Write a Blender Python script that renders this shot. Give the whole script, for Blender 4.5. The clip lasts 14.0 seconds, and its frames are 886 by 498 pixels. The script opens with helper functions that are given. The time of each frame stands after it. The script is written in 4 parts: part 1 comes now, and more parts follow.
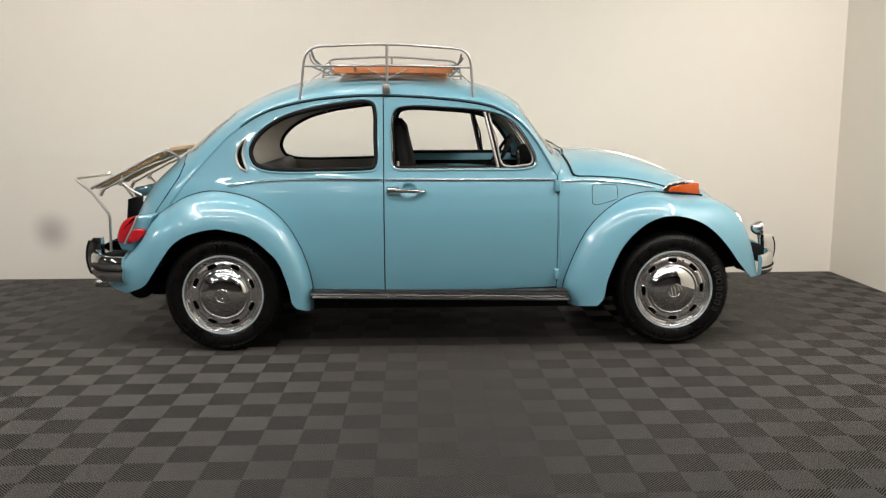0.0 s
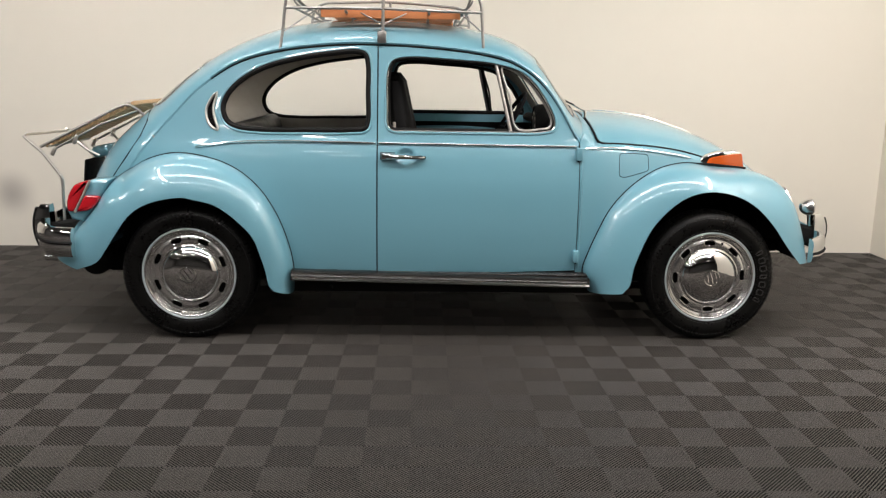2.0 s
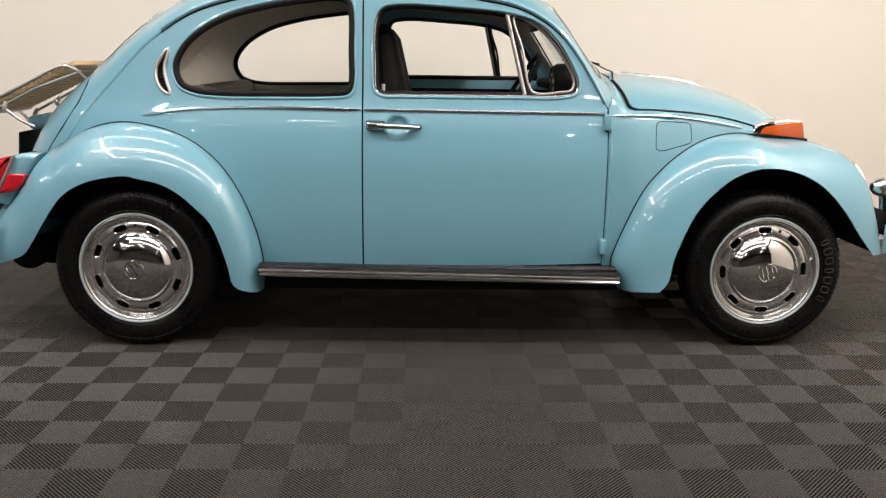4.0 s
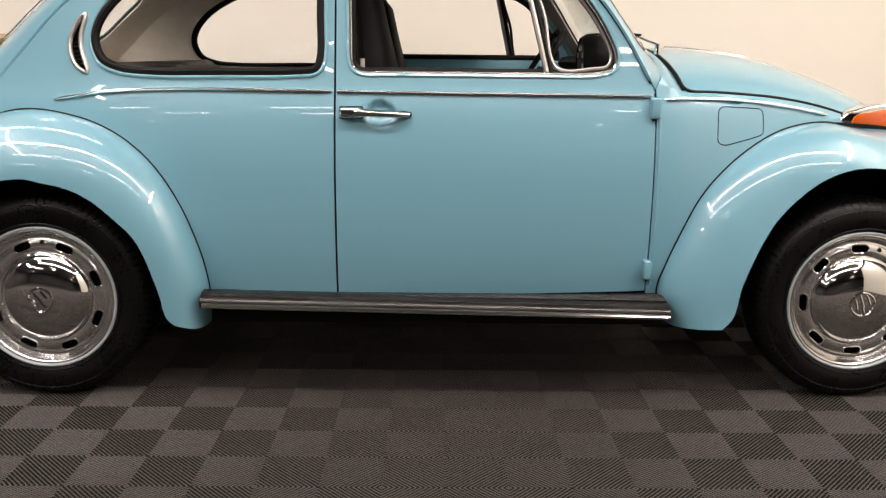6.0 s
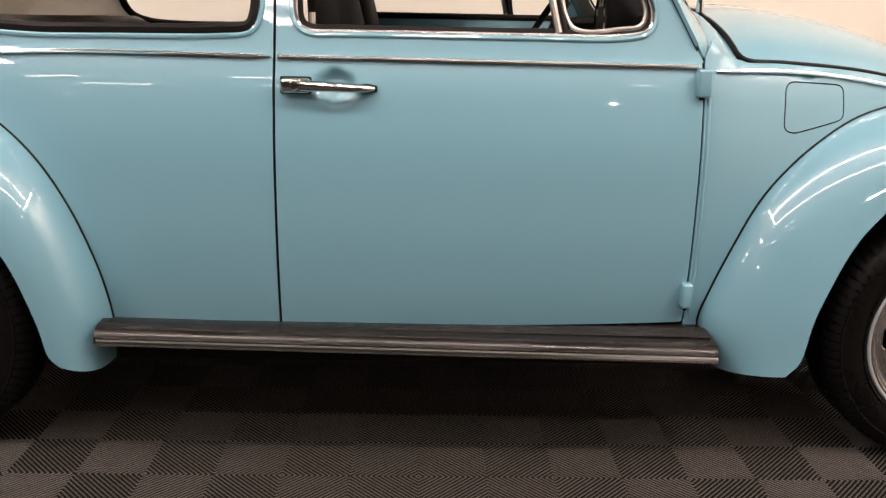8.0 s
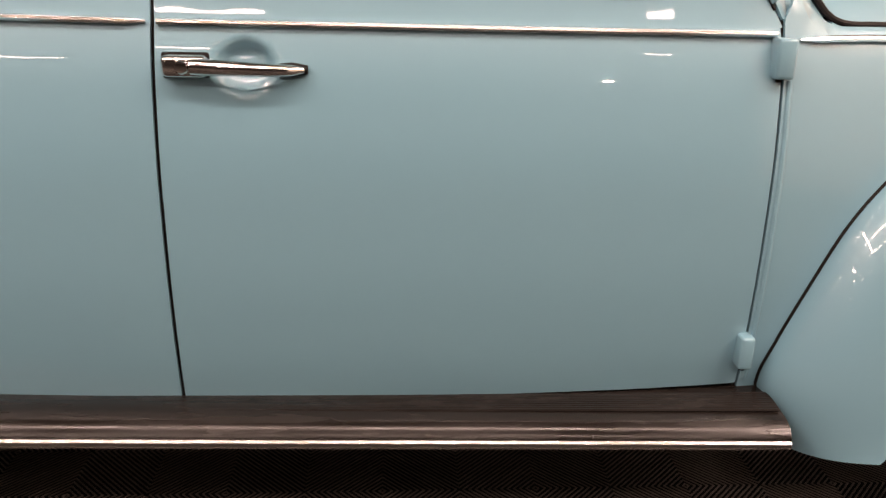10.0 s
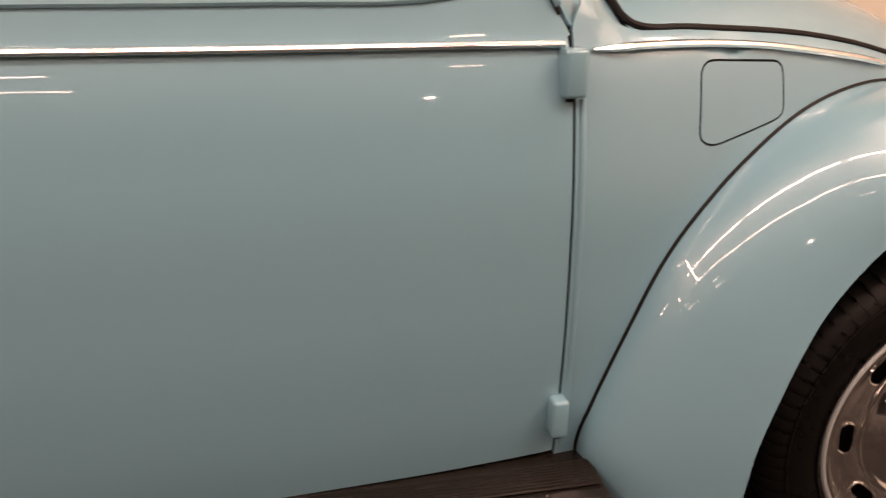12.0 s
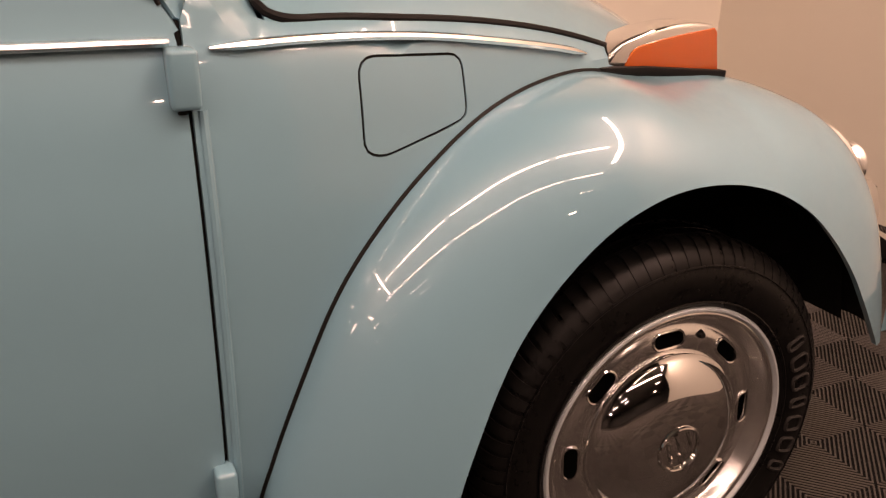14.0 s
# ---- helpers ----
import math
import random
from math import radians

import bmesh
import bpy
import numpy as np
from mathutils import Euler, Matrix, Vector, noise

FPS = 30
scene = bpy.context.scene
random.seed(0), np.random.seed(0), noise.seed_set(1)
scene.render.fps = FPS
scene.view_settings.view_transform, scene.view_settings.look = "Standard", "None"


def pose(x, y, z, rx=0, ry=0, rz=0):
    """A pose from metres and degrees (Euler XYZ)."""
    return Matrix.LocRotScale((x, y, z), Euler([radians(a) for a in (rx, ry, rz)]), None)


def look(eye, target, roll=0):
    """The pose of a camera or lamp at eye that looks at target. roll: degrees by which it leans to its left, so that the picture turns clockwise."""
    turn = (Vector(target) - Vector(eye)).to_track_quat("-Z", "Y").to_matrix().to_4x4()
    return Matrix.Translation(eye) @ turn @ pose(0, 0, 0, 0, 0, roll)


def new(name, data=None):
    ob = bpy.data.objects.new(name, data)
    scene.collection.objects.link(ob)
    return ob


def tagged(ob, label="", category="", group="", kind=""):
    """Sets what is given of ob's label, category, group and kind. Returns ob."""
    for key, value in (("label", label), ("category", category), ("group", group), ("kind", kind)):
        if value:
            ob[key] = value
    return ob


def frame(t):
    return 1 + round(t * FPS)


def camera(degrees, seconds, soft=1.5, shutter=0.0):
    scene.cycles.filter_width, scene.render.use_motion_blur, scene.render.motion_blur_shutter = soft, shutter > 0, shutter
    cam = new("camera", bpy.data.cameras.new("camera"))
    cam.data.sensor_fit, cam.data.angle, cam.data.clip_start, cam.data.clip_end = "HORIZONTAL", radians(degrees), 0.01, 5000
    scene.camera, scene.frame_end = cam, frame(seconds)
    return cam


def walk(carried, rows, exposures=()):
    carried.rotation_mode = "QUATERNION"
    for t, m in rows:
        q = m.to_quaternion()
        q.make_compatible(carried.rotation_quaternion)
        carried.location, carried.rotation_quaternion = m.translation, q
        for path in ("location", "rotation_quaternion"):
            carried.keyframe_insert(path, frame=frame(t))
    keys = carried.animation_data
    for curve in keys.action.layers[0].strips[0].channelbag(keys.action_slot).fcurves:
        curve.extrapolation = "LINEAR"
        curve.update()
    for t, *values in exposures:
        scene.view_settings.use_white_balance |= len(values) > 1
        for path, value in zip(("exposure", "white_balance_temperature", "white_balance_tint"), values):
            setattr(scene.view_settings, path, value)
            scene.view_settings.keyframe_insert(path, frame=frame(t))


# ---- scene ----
cam = camera(55.9, 14.0, soft=1.25, shutter=0.3)
PATH = [
    (0, (-0.186, -5.043, 1.24), (-0.12, -3.069, 0.922), -0.2),
    (0.5, (-0.168, -4.904, 1.235), (-0.104, -2.934, 0.893), 0.1),
    (1, (-0.167, -4.742, 1.221), (-0.107, -2.777, 0.855), 0.4),
    (1.5, (-0.177, -4.582, 1.232), (-0.111, -2.622, 0.839), 1.1),
    (2, (-0.167, -4.431, 1.205), (-0.104, -2.474, 0.799), 0.9),
    (2.5, (-0.116, -4.27, 1.201), (-0.071, -2.317, 0.773), 0.7),
    (3, (-0.13, -4.109, 1.17), (-0.077, -2.159, 0.732), 0.8),
    (5.5, (-0.109, -3.243, 1.02), (-0.065, -1.295, 0.57), 0.5),
    (6, (-0.062, -3.054, 1.014), (-0.041, -1.107, 0.556), 0.6),
    (6.5, (-0.06, -2.885, 1.017), (-0.036, -0.945, 0.53), 0.9),
    (7, (-0.061, -2.722, 0.988), (-0.035, -0.78, 0.509), 1.2),
    (7.5, (-0.039, -2.585, 0.982), (-0.009, -0.648, 0.486), 1.2),
    (10, (-0.006, -1.864, 1.011), (0.109, 0.013, 0.329), 1.2),
    (10.5, (-0.006, -1.736, 1.002), (0.144, 0.132, 0.304), 0.9),
    (11, (-0.001, -1.639, 1.007), (0.296, 0.212, 0.311), 0.9),
    (11.5, (0.093, -1.62, 1.03), (0.416, 0.216, 0.307), 0.4),
    (12, (0.18, -1.601, 1.022), (0.609, 0.221, 0.316), 0.5),
    (12.5, (0.285, -1.562, 1.029), (0.814, 0.232, 0.318), 0.4),
    (13, (0.378, -1.528, 1.03), (1.012, 0.227, 0.309), 0.6),
    (13.5, (0.441, -1.508, 1.025), (1.167, 0.205, 0.291), 0.9),
    (14, (0.453, -1.48, 1.016), (1.248, 0.199, 0.274), 0.9),
]
EXPOSURES = [(0, -0.24, 6350, 11), (3, -0.16, 6420, 14), (5.5, -0.05, 6750, 18), (7.5, -0.06, 7100, 23), (10, -0.04, 8500, 39), (10.5, -0.06, 8950, 42), (11.5, -0.28, 9350, 44), (12.5, -0.62, 9650, 45), (13.3, -0.69, 9800, 47), (14, -0.66, 9800, 48)]
walk(cam, [(t, look(eye, target, roll)) for t, eye, target, roll in PATH], EXPOSURES)


# ---- light ----
world = bpy.data.worlds.new("world")
scene.world = world
world.use_nodes = True
world.node_tree.nodes["Background"].inputs["Color"].default_value = (0.9, 0.95, 1.0, 1)
world.node_tree.nodes["Background"].inputs["Strength"].default_value = 0.02
CEIL = 3.6
# rows of strip lights along the car: y, watts a metre, width, (start, end) of each tube
TUBE_ROWS = [(0.2, 11.0, 0.06, ((-3.4, -2.25), (-2.1, -0.5))),
             (-2.0, 27.0, 0.11, ((-8.2, -6.4), (-3.4, -2.25), (-2.1, -0.5), (-0.35, 1.3), (1.45, 2.4))),
             (-3.9, 17.0, 0.12, ((-3.4, -2.25), (-2.1, -0.5), (-0.35, 1.7), (1.85, 2.6))),
             (-5.8, 10.0, 0.08, ((-5.9, -4.6), (-2.2, -1.3), (2.45, 2.9))),
             (-7.0, 12.0, 0.12, ((-5.2, -3.6), (-2.0, -1.3)))]
# strips across the rows: x, watts a metre, width, (start, end)
CROSS = [(2.62, 42.0, 0.10, (-3.2, -0.1)), (-2.95, 27.0, 0.10, (-3.6, -0.2)), (-5.1, 34.0, 0.25, (-4.4, -3.4))]


# ---- materials ----
def material(name, color, rough=0.5, metal=0.0, **more):
    m = bpy.data.materials.new(name)
    m.use_nodes = True
    b = m.node_tree.nodes["Principled BSDF"]
    b.inputs["Base Color"].default_value = (*color, 1)
    b.inputs["Roughness"].default_value = rough
    b.inputs["Metallic"].default_value = metal
    for k, v in more.items():
        b.inputs[k.replace("_", " ")].default_value = v
    return m


def mottle(m, scale, amount, dark=(0, 0, 0), bump=0.0, rough=0.0, detail=4.0, second=None, stretch=(1, 1, 1)):
    """Two scales of noise on colour, relief and gloss."""
    nt = m.node_tree
    b = nt.nodes["Principled BSDF"]
    co = nt.nodes.new("ShaderNodeTexCoord")
    mp = nt.nodes.new("ShaderNodeMapping")
    mp.inputs["Scale"].default_value = stretch
    nt.links.new(co.outputs["Object"], mp.inputs["Vector"])
    n1 = nt.nodes.new("ShaderNodeTexNoise")
    n1.inputs["Scale"].default_value, n1.inputs["Detail"].default_value = scale, detail
    n2 = nt.nodes.new("ShaderNodeTexNoise")
    n2.inputs["Scale"].default_value, n2.inputs["Detail"].default_value = second or scale * 0.11, 3.0
    for n in (n1, n2):
        nt.links.new(mp.outputs["Vector"], n.inputs["Vector"])
    add = nt.nodes.new("ShaderNodeMath")
    add.operation = "ADD"
    nt.links.new(n1.outputs["Fac"], add.inputs[0])
    nt.links.new(n2.outputs["Fac"], add.inputs[1])
    ramp = nt.nodes.new("ShaderNodeMapRange")
    ramp.inputs["From Min"].default_value, ramp.inputs["From Max"].default_value = 0.6, 1.4
    ramp.inputs["To Min"].default_value, ramp.inputs["To Max"].default_value = 0.0, amount
    nt.links.new(add.outputs[0], ramp.inputs["Value"])
    mix = nt.nodes.new("ShaderNodeMix")
    mix.data_type = "RGBA"
    mix.inputs["A"].default_value = b.inputs["Base Color"].default_value
    mix.inputs["B"].default_value = (*dark, 1)
    nt.links.new(ramp.outputs[0], mix.inputs["Factor"])
    nt.links.new(mix.outputs["Result"], b.inputs["Base Color"])
    if rough:
        rr = nt.nodes.new("ShaderNodeMapRange")
        r0 = b.inputs["Roughness"].default_value
        rr.inputs["From Min"].default_value, rr.inputs["From Max"].default_value = 0.7, 1.3
        rr.inputs["To Min"].default_value, rr.inputs["To Max"].default_value = max(r0 - rough, 0.01), r0 + rough
        nt.links.new(add.outputs[0], rr.inputs["Value"])
        nt.links.new(rr.outputs[0], b.inputs["Roughness"])
    if bump:
        bp = nt.nodes.new("ShaderNodeBump")
        bp.inputs["Strength"].default_value, bp.inputs["Distance"].default_value = 0.5, bump
        nt.links.new(n1.outputs["Fac"], bp.inputs["Height"])
        nt.links.new(bp.outputs[0], b.inputs["Normal"])
    return m


PAINT = mottle(material("blue_paint", (0.148, 0.336, 0.413), 0.36, Specular_IOR_Level=0.6, Coat_Weight=1.0, Coat_Roughness=0.02, Coat_IOR=1.5), 60, 0.05, (0.1, 0.3, 0.36), rough=0.04)


def ripple(m, scale, height):
    """Long shallow waves in the clear coat, as on hand-flatted paint."""
    nt = m.node_tree
    b = nt.nodes["Principled BSDF"]
    co = nt.nodes.new("ShaderNodeTexCoord")
    big = nt.nodes.new("ShaderNodeTexNoise")
    big.inputs["Scale"].default_value, big.inputs["Detail"].default_value = scale, 1.0
    nt.links.new(co.outputs["Object"], big.inputs["Vector"])
    bp = nt.nodes.new("ShaderNodeBump")
    bp.inputs["Strength"].default_value, bp.inputs["Distance"].default_value = 1.0, height
    nt.links.new(big.outputs["Fac"], bp.inputs["Height"])
    nt.links.new(bp.outputs[0], b.inputs["Coat Normal"])


ripple(PAINT, 7.0, 0.0007)
BOARD = mottle(material("running_board_rubber", (0.008, 0.0068, 0.0060), 0.26, Specular_IOR_Level=0.3), 50, 0.6, (0.02, 0.017, 0.015), rough=0.12, stretch=(0.1, 1, 1))
BRIGHT = material("polished_strip", (0.90, 0.89, 0.87), 0.15, 1.0)
CHROME = mottle(material("chrome", (0.78, 0.77, 0.755), 0.04, 1.0), 40, 0.08, (0.4, 0.37, 0.34), rough=0.025)
SATIN = mottle(material("satin_silver", (0.86, 0.85, 0.84), 0.21, 1.0), 60, 0.1, (0.5, 0.48, 0.45), rough=0.05)
ALU = mottle(material("silver_tube", (0.38, 0.365, 0.345), 0.42, 1.0), 80, 0.4, (0.22, 0.20, 0.18), rough=0.1)
PALE = mottle(material("pale_tube", (0.70, 0.67, 0.62), 0.42, 1.0), 80, 0.3, (0.45, 0.42, 0.38), rough=0.1)
TYRE = mottle(material("tyre_rubber", (0.0026, 0.0026, 0.0026), 0.32, Specular_IOR_Level=0.2), 90, 0.5, (0.008, 0.0072, 0.0065), bump=0.0006, rough=0.12)
LETTER = mottle(material("tyre_lettering", (0.018, 0.0165, 0.0155), 0.5, Specular_IOR_Level=0.3), 60, 0.3, (0.009, 0.008, 0.0075))
TREAD = mottle(material("tread_rubber", (0.006, 0.0057, 0.0055), 0.5, Specular_IOR_Level=0.2), 70, 0.5, (0.005, 0.0048, 0.0046), rough=0.1)
FLANGE = mottle(material("flange_paint", (0.34, 0.385, 0.40), 0.35, Coat_Weight=0.5), 60, 0.25, (0.3, 0.32, 0.32), rough=0.08)
RUBBER = mottle(material("black_rubber", (0.004, 0.004, 0.004), 0.6, Specular_IOR_Level=0.15), 70, 0.5, (0.014, 0.012, 0.011), rough=0.1)
UNDER = mottle(material("underbody_black", (0.005, 0.005, 0.005), 0.9, Specular_IOR_Level=0.2), 20, 0.5, (0.015, 0.014, 0.012))
VINYL = mottle(material("black_vinyl", (0.005, 0.005, 0.005), 0.6, Specular_IOR_Level=0.06), 160, 0.5, (0.008, 0.0075, 0.0075), bump=0.0006, rough=0.06)
GREYV = mottle(material("grey_vinyl", (0.045, 0.042, 0.038), 0.55, Specular_IOR_Level=0.2), 120, 0.5, (0.03, 0.028, 0.025), bump=0.0006, rough=0.08)
LINER = mottle(material("headliner", (0.42, 0.39, 0.34), 0.8), 30, 0.5, (0.3, 0.27, 0.23), bump=0.001)
GLASS = material("glass", (1, 1, 1), 0.0, Transmission_Weight=1.0, IOR=1.1)
SCREEN = material("screen_glass", (0.93, 0.96, 0.95), 0.0, Transmission_Weight=1.0, IOR=1.42)
LENS = mottle(material("headlamp_glass", (0.86, 0.88, 0.89), 0.08, Transmission_Weight=0.35, Coat_Weight=1.0), 60, 0.15, (0.7, 0.72, 0.73))
AMBER = material("amber_lens", (0.68, 0.115, 0.016), 0.12, Transmission_Weight=0.25, Coat_Weight=1.0, Coat_Roughness=0.03)
RED = material("red_lens", (0.55, 0.012, 0.02), 0.1, Transmission_Weight=0.2, Coat_Weight=1.0, Coat_Roughness=0.03)
WOOD = mottle(material("varnished_wood", (0.62, 0.255, 0.11), 0.6, Specular_IOR_Level=0.25), 40, 0.8, (0.50, 0.15, 0.05), bump=0.0006, rough=0.08, stretch=(0.12, 1, 1))
PALEWOOD = mottle(material("pale_wood", (0.66, 0.45, 0.26), 0.6, Specular_IOR_Level=0.25), 45, 0.7, (0.48, 0.29, 0.14), bump=0.0006, stretch=(1, 0.12, 1))
WALL = mottle(material("cream_wall_paint", (0.80, 0.75, 0.655), 0.6), 9, 0.10, (0.66, 0.61, 0.53), bump=0.0008, rough=0.06, second=0.8)
def soft_patch(m, place, size, color, amount):
    """A soft-edged patch of another colour on a wall."""
    nt = m.node_tree
    b = nt.nodes["Principled BSDF"]
    geo = nt.nodes.new("ShaderNodeNewGeometry")
    mp = nt.nodes.new("ShaderNodeVectorMath")
    mp.operation = "DISTANCE"
    mp.inputs[1].default_value = place
    nt.links.new(geo.outputs["Position"], mp.inputs[0])
    wob = nt.nodes.new("ShaderNodeTexNoise")
    wob.inputs["Scale"].default_value = 7.0
    add = nt.nodes.new("ShaderNodeMath")
    add.operation = "MULTIPLY_ADD"
    add.inputs[1].default_value = 0.10
    nt.links.new(wob.outputs["Fac"], add.inputs[0])
    nt.links.new(mp.outputs["Value"], add.inputs[2])
    mr = nt.nodes.new("ShaderNodeMapRange")
    mr.interpolation_type = "SMOOTHSTEP"
    mr.inputs["From Min"].default_value, mr.inputs["From Max"].default_value = 0.05, size + 0.05
    mr.inputs["To Min"].default_value, mr.inputs["To Max"].default_value = amount, 0.0
    nt.links.new(add.outputs[0], mr.inputs["Value"])
    mix = nt.nodes.new("ShaderNodeMix")
    mix.data_type = "RGBA"
    src = b.inputs["Base Color"].links[0].from_socket
    nt.links.new(src, mix.inputs["A"])
    mix.inputs["B"].default_value = (*color, 1)
    nt.links.new(mr.outputs[0], mix.inputs["Factor"])
    nt.links.new(mix.outputs["Result"], b.inputs["Base Color"])


# darker patch low on the back wall, left of the car
soft_patch(WALL, (-2.96, 1.37, 0.36), 0.20, (0.22, 0.20, 0.19), 0.6)
CEILING = mottle(material("ceiling_paint", (0.22, 0.215, 0.205), 0.8), 3, 0.3, (0.12, 0.12, 0.12))
DARKWALL = mottle(material("dark_wall_paint", (0.10, 0.098, 0.095), 0.6), 5, 0.3, (0.06, 0.06, 0.06))
FLOORT = mottle(material("floor_tile_plastic", (0.072, 0.064, 0.058), 0.38, Specular_IOR_Level=0.32), 35, 0.45, (0.043, 0.039, 0.036), rough=0.08, second=1.1)
FLOORBASE = mottle(material("floor_base", (0.004, 0.004, 0.004), 0.85, Specular_IOR_Level=0.2), 20, 0.3, (0.012, 0.011, 0.010))


# ---- building helpers ----
def spline(xs, ys):
    """Smooth monotone curve through knots."""
    xs, ys = np.array(xs, float), np.array(ys, float)
    h, d = np.diff(xs), np.diff(ys) / np.diff(xs)
    m = np.empty_like(ys)
    m[0], m[-1] = d[0], d[-1]
    for i in range(1, len(xs) - 1):
        m[i] = 0 if d[i - 1] * d[i] <= 0 else (h[i - 1] + h[i]) / (h[i - 1] / d[i] + h[i] / d[i - 1])

    def at(x):
        x = min(max(x, xs[0]), xs[-1])
        i = min(int(np.searchsorted(xs, x, side="right")) - 1, len(xs) - 2)
        t = (x - xs[i]) / h[i]
        return float(ys[i] * (1 + 2 * t) * (1 - t) ** 2 + m[i] * h[i] * t * (1 - t) ** 2 + ys[i + 1] * t * t * (3 - 2 * t) + m[i + 1] * h[i] * t * t * (t - 1))
    return at


def through_points(pts, step, closed=False):
    """Even samples of a smooth (centripetal Catmull-Rom) curve through points of any dimension."""
    p = [np.array(q, float) for q in pts]
    p = [p[-1], *p, p[0], p[1]] if closed else [2 * p[0] - p[1], *p, 2 * p[-1] - p[-2]]
    out = []
    for i in range(1, len(p) - 2):
        a, b, c, d = p[i - 1:i + 3]
        ta = max(np.linalg.norm(b - a), 1e-6) ** 0.5
        tb = ta + max(np.linalg.norm(c - b), 1e-6) ** 0.5
        tc = tb + max(np.linalg.norm(d - c), 1e-6) ** 0.5
        for k in range(12):
            t = ta + (tb - ta) * k / 12
            a1, a2, a3 = a + (b - a) * t / ta, b + (c - b) * (t - ta) / (tb - ta), c + (d - c) * (t - tb) / (tc - tb)
            b1, b2 = a1 + (a2 - a1) * t / tb, a2 + (a3 - a2) * (t - ta) / (tc - ta)
            out.append(b1 + (b2 - b1) * (t - ta) / (tb - ta))
    out.append(p[-2] if not closed else out[0])
    return resample(out, step, closed)


def resample(pts, step, closed=False):
    p = np.array(pts)
    seg = np.linalg.norm(np.diff(p, axis=0), axis=1)
    run = np.concatenate([[0], np.cumsum(seg)])
    n = max(int(round(run[-1] / step)), 3)
    at = np.linspace(0, run[-1], n + 1)
    q = np.stack([np.interp(at, run, p[:, k]) for k in range(p.shape[1])], axis=1)
    return [tuple(v) for v in (q[:-1] if closed else q)]


def rounded(pts, radius, step):
    """A closed polygon with rounded corners; radius one number or one a corner."""
    n, out = len(pts), []
    for i in range(n):
        a, b, c = (np.array(pts[j % n], float) for j in (i - 1, i, i + 1))
        r = radius[i] if isinstance(radius, (list, tuple)) else radius
        u, v = a - b, c - b
        r1 = min(r, np.linalg.norm(u) * 0.49, np.linalg.norm(v) * 0.49)
        if r1 < 1e-4:
            out.append(b)
            continue
        s, e = b + u / np.linalg.norm(u) * r1, b + v / np.linalg.norm(v) * r1
        for k in range(9):
            t = k / 8
            out.append(s * (1 - t) ** 2 + 2 * b * t * (1 - t) + e * t * t)
    out.append(out[0])
    return resample(out, step, True)


def within(pts, loop):
    """Which of the points lie inside a loop."""
    x, y = pts[:, 0], pts[:, 1]
    hit = np.zeros(len(pts), bool)
    (xj, yj) = loop[-1]
    for xi, yi in loop:
        if yi != yj:
            hit ^= ((yi > y) != (yj > y)) & (x < (xj - xi) * (y - yi) / (yj - yi) + xi)
        xj, yj = xi, yi
    return hit


def inset(loop, d):
    """A loop moved inwards by d."""
    p = np.array(loop)
    area = 0.5 * np.sum(p[:, 0] * np.roll(p[:, 1], -1) - np.roll(p[:, 0], -1) * p[:, 1])
    t = np.roll(p, -1, 0) - np.roll(p, 1, 0)
    t /= np.maximum(np.linalg.norm(t, axis=1), 1e-9)[:, None]
    n = np.stack([-t[:, 1], t[:, 0]], 1) * (1 if area > 0 else -1)
    return [tuple(v) for v in p + n * d]


from mathutils.geometry import delaunay_2d_cdt


def sheet(surface, outer, holes=(), step=0.02, thick=0.0, flip=False):
    """A mesh over the inside of a loop, carried onto a surface, with thickness to its inner side."""
    loops = [outer, *holes]
    pts, edges = [], []
    for lp in loops:
        k = len(pts)
        pts += [Vector(p) for p in lp]
        edges += [(k + i, k + (i + 1) % len(lp)) for i in range(len(lp))]
    border = np.array([tuple(p) for p in pts])
    o = np.array(outer)
    (x0, y0), (x1, y1) = o.min(0), o.max(0)
    ny = max(int((y1 - y0) / (step * 0.87)), 1)
    cand = []
    for j in range(1, ny + 1):
        y = y0 + (y1 - y0) * j / (ny + 1)
        for x in np.arange(x0 + step * (0.5 if j % 2 else 0.01), x1, step):
            cand.append((x, y))
    if cand:
        cand = np.array(cand)
        ok = within(cand, outer)
        for h in holes:
            ok &= ~within(cand, h)
        cand = cand[ok]
        for c in cand:
            if np.min(np.sum((border - c) ** 2, 1)) > (0.55 * step) ** 2:
                pts.append(Vector(c))
    co, _, faces, *_ = delaunay_2d_cdt(pts, edges, [], 0, 1e-6)
    mids = np.array([[sum(co[i].x for i in f) / len(f), sum(co[i].y for i in f) / len(f)] for f in faces])
    ok = within(mids, outer)
    for h in holes:
        ok &= ~within(mids, h)
    keep = [tuple(f) for f, k in zip(faces, ok) if k]
    v = np.array([surface(p.x, p.y) for p in co])
    return solid(v, keep, thick, flip)


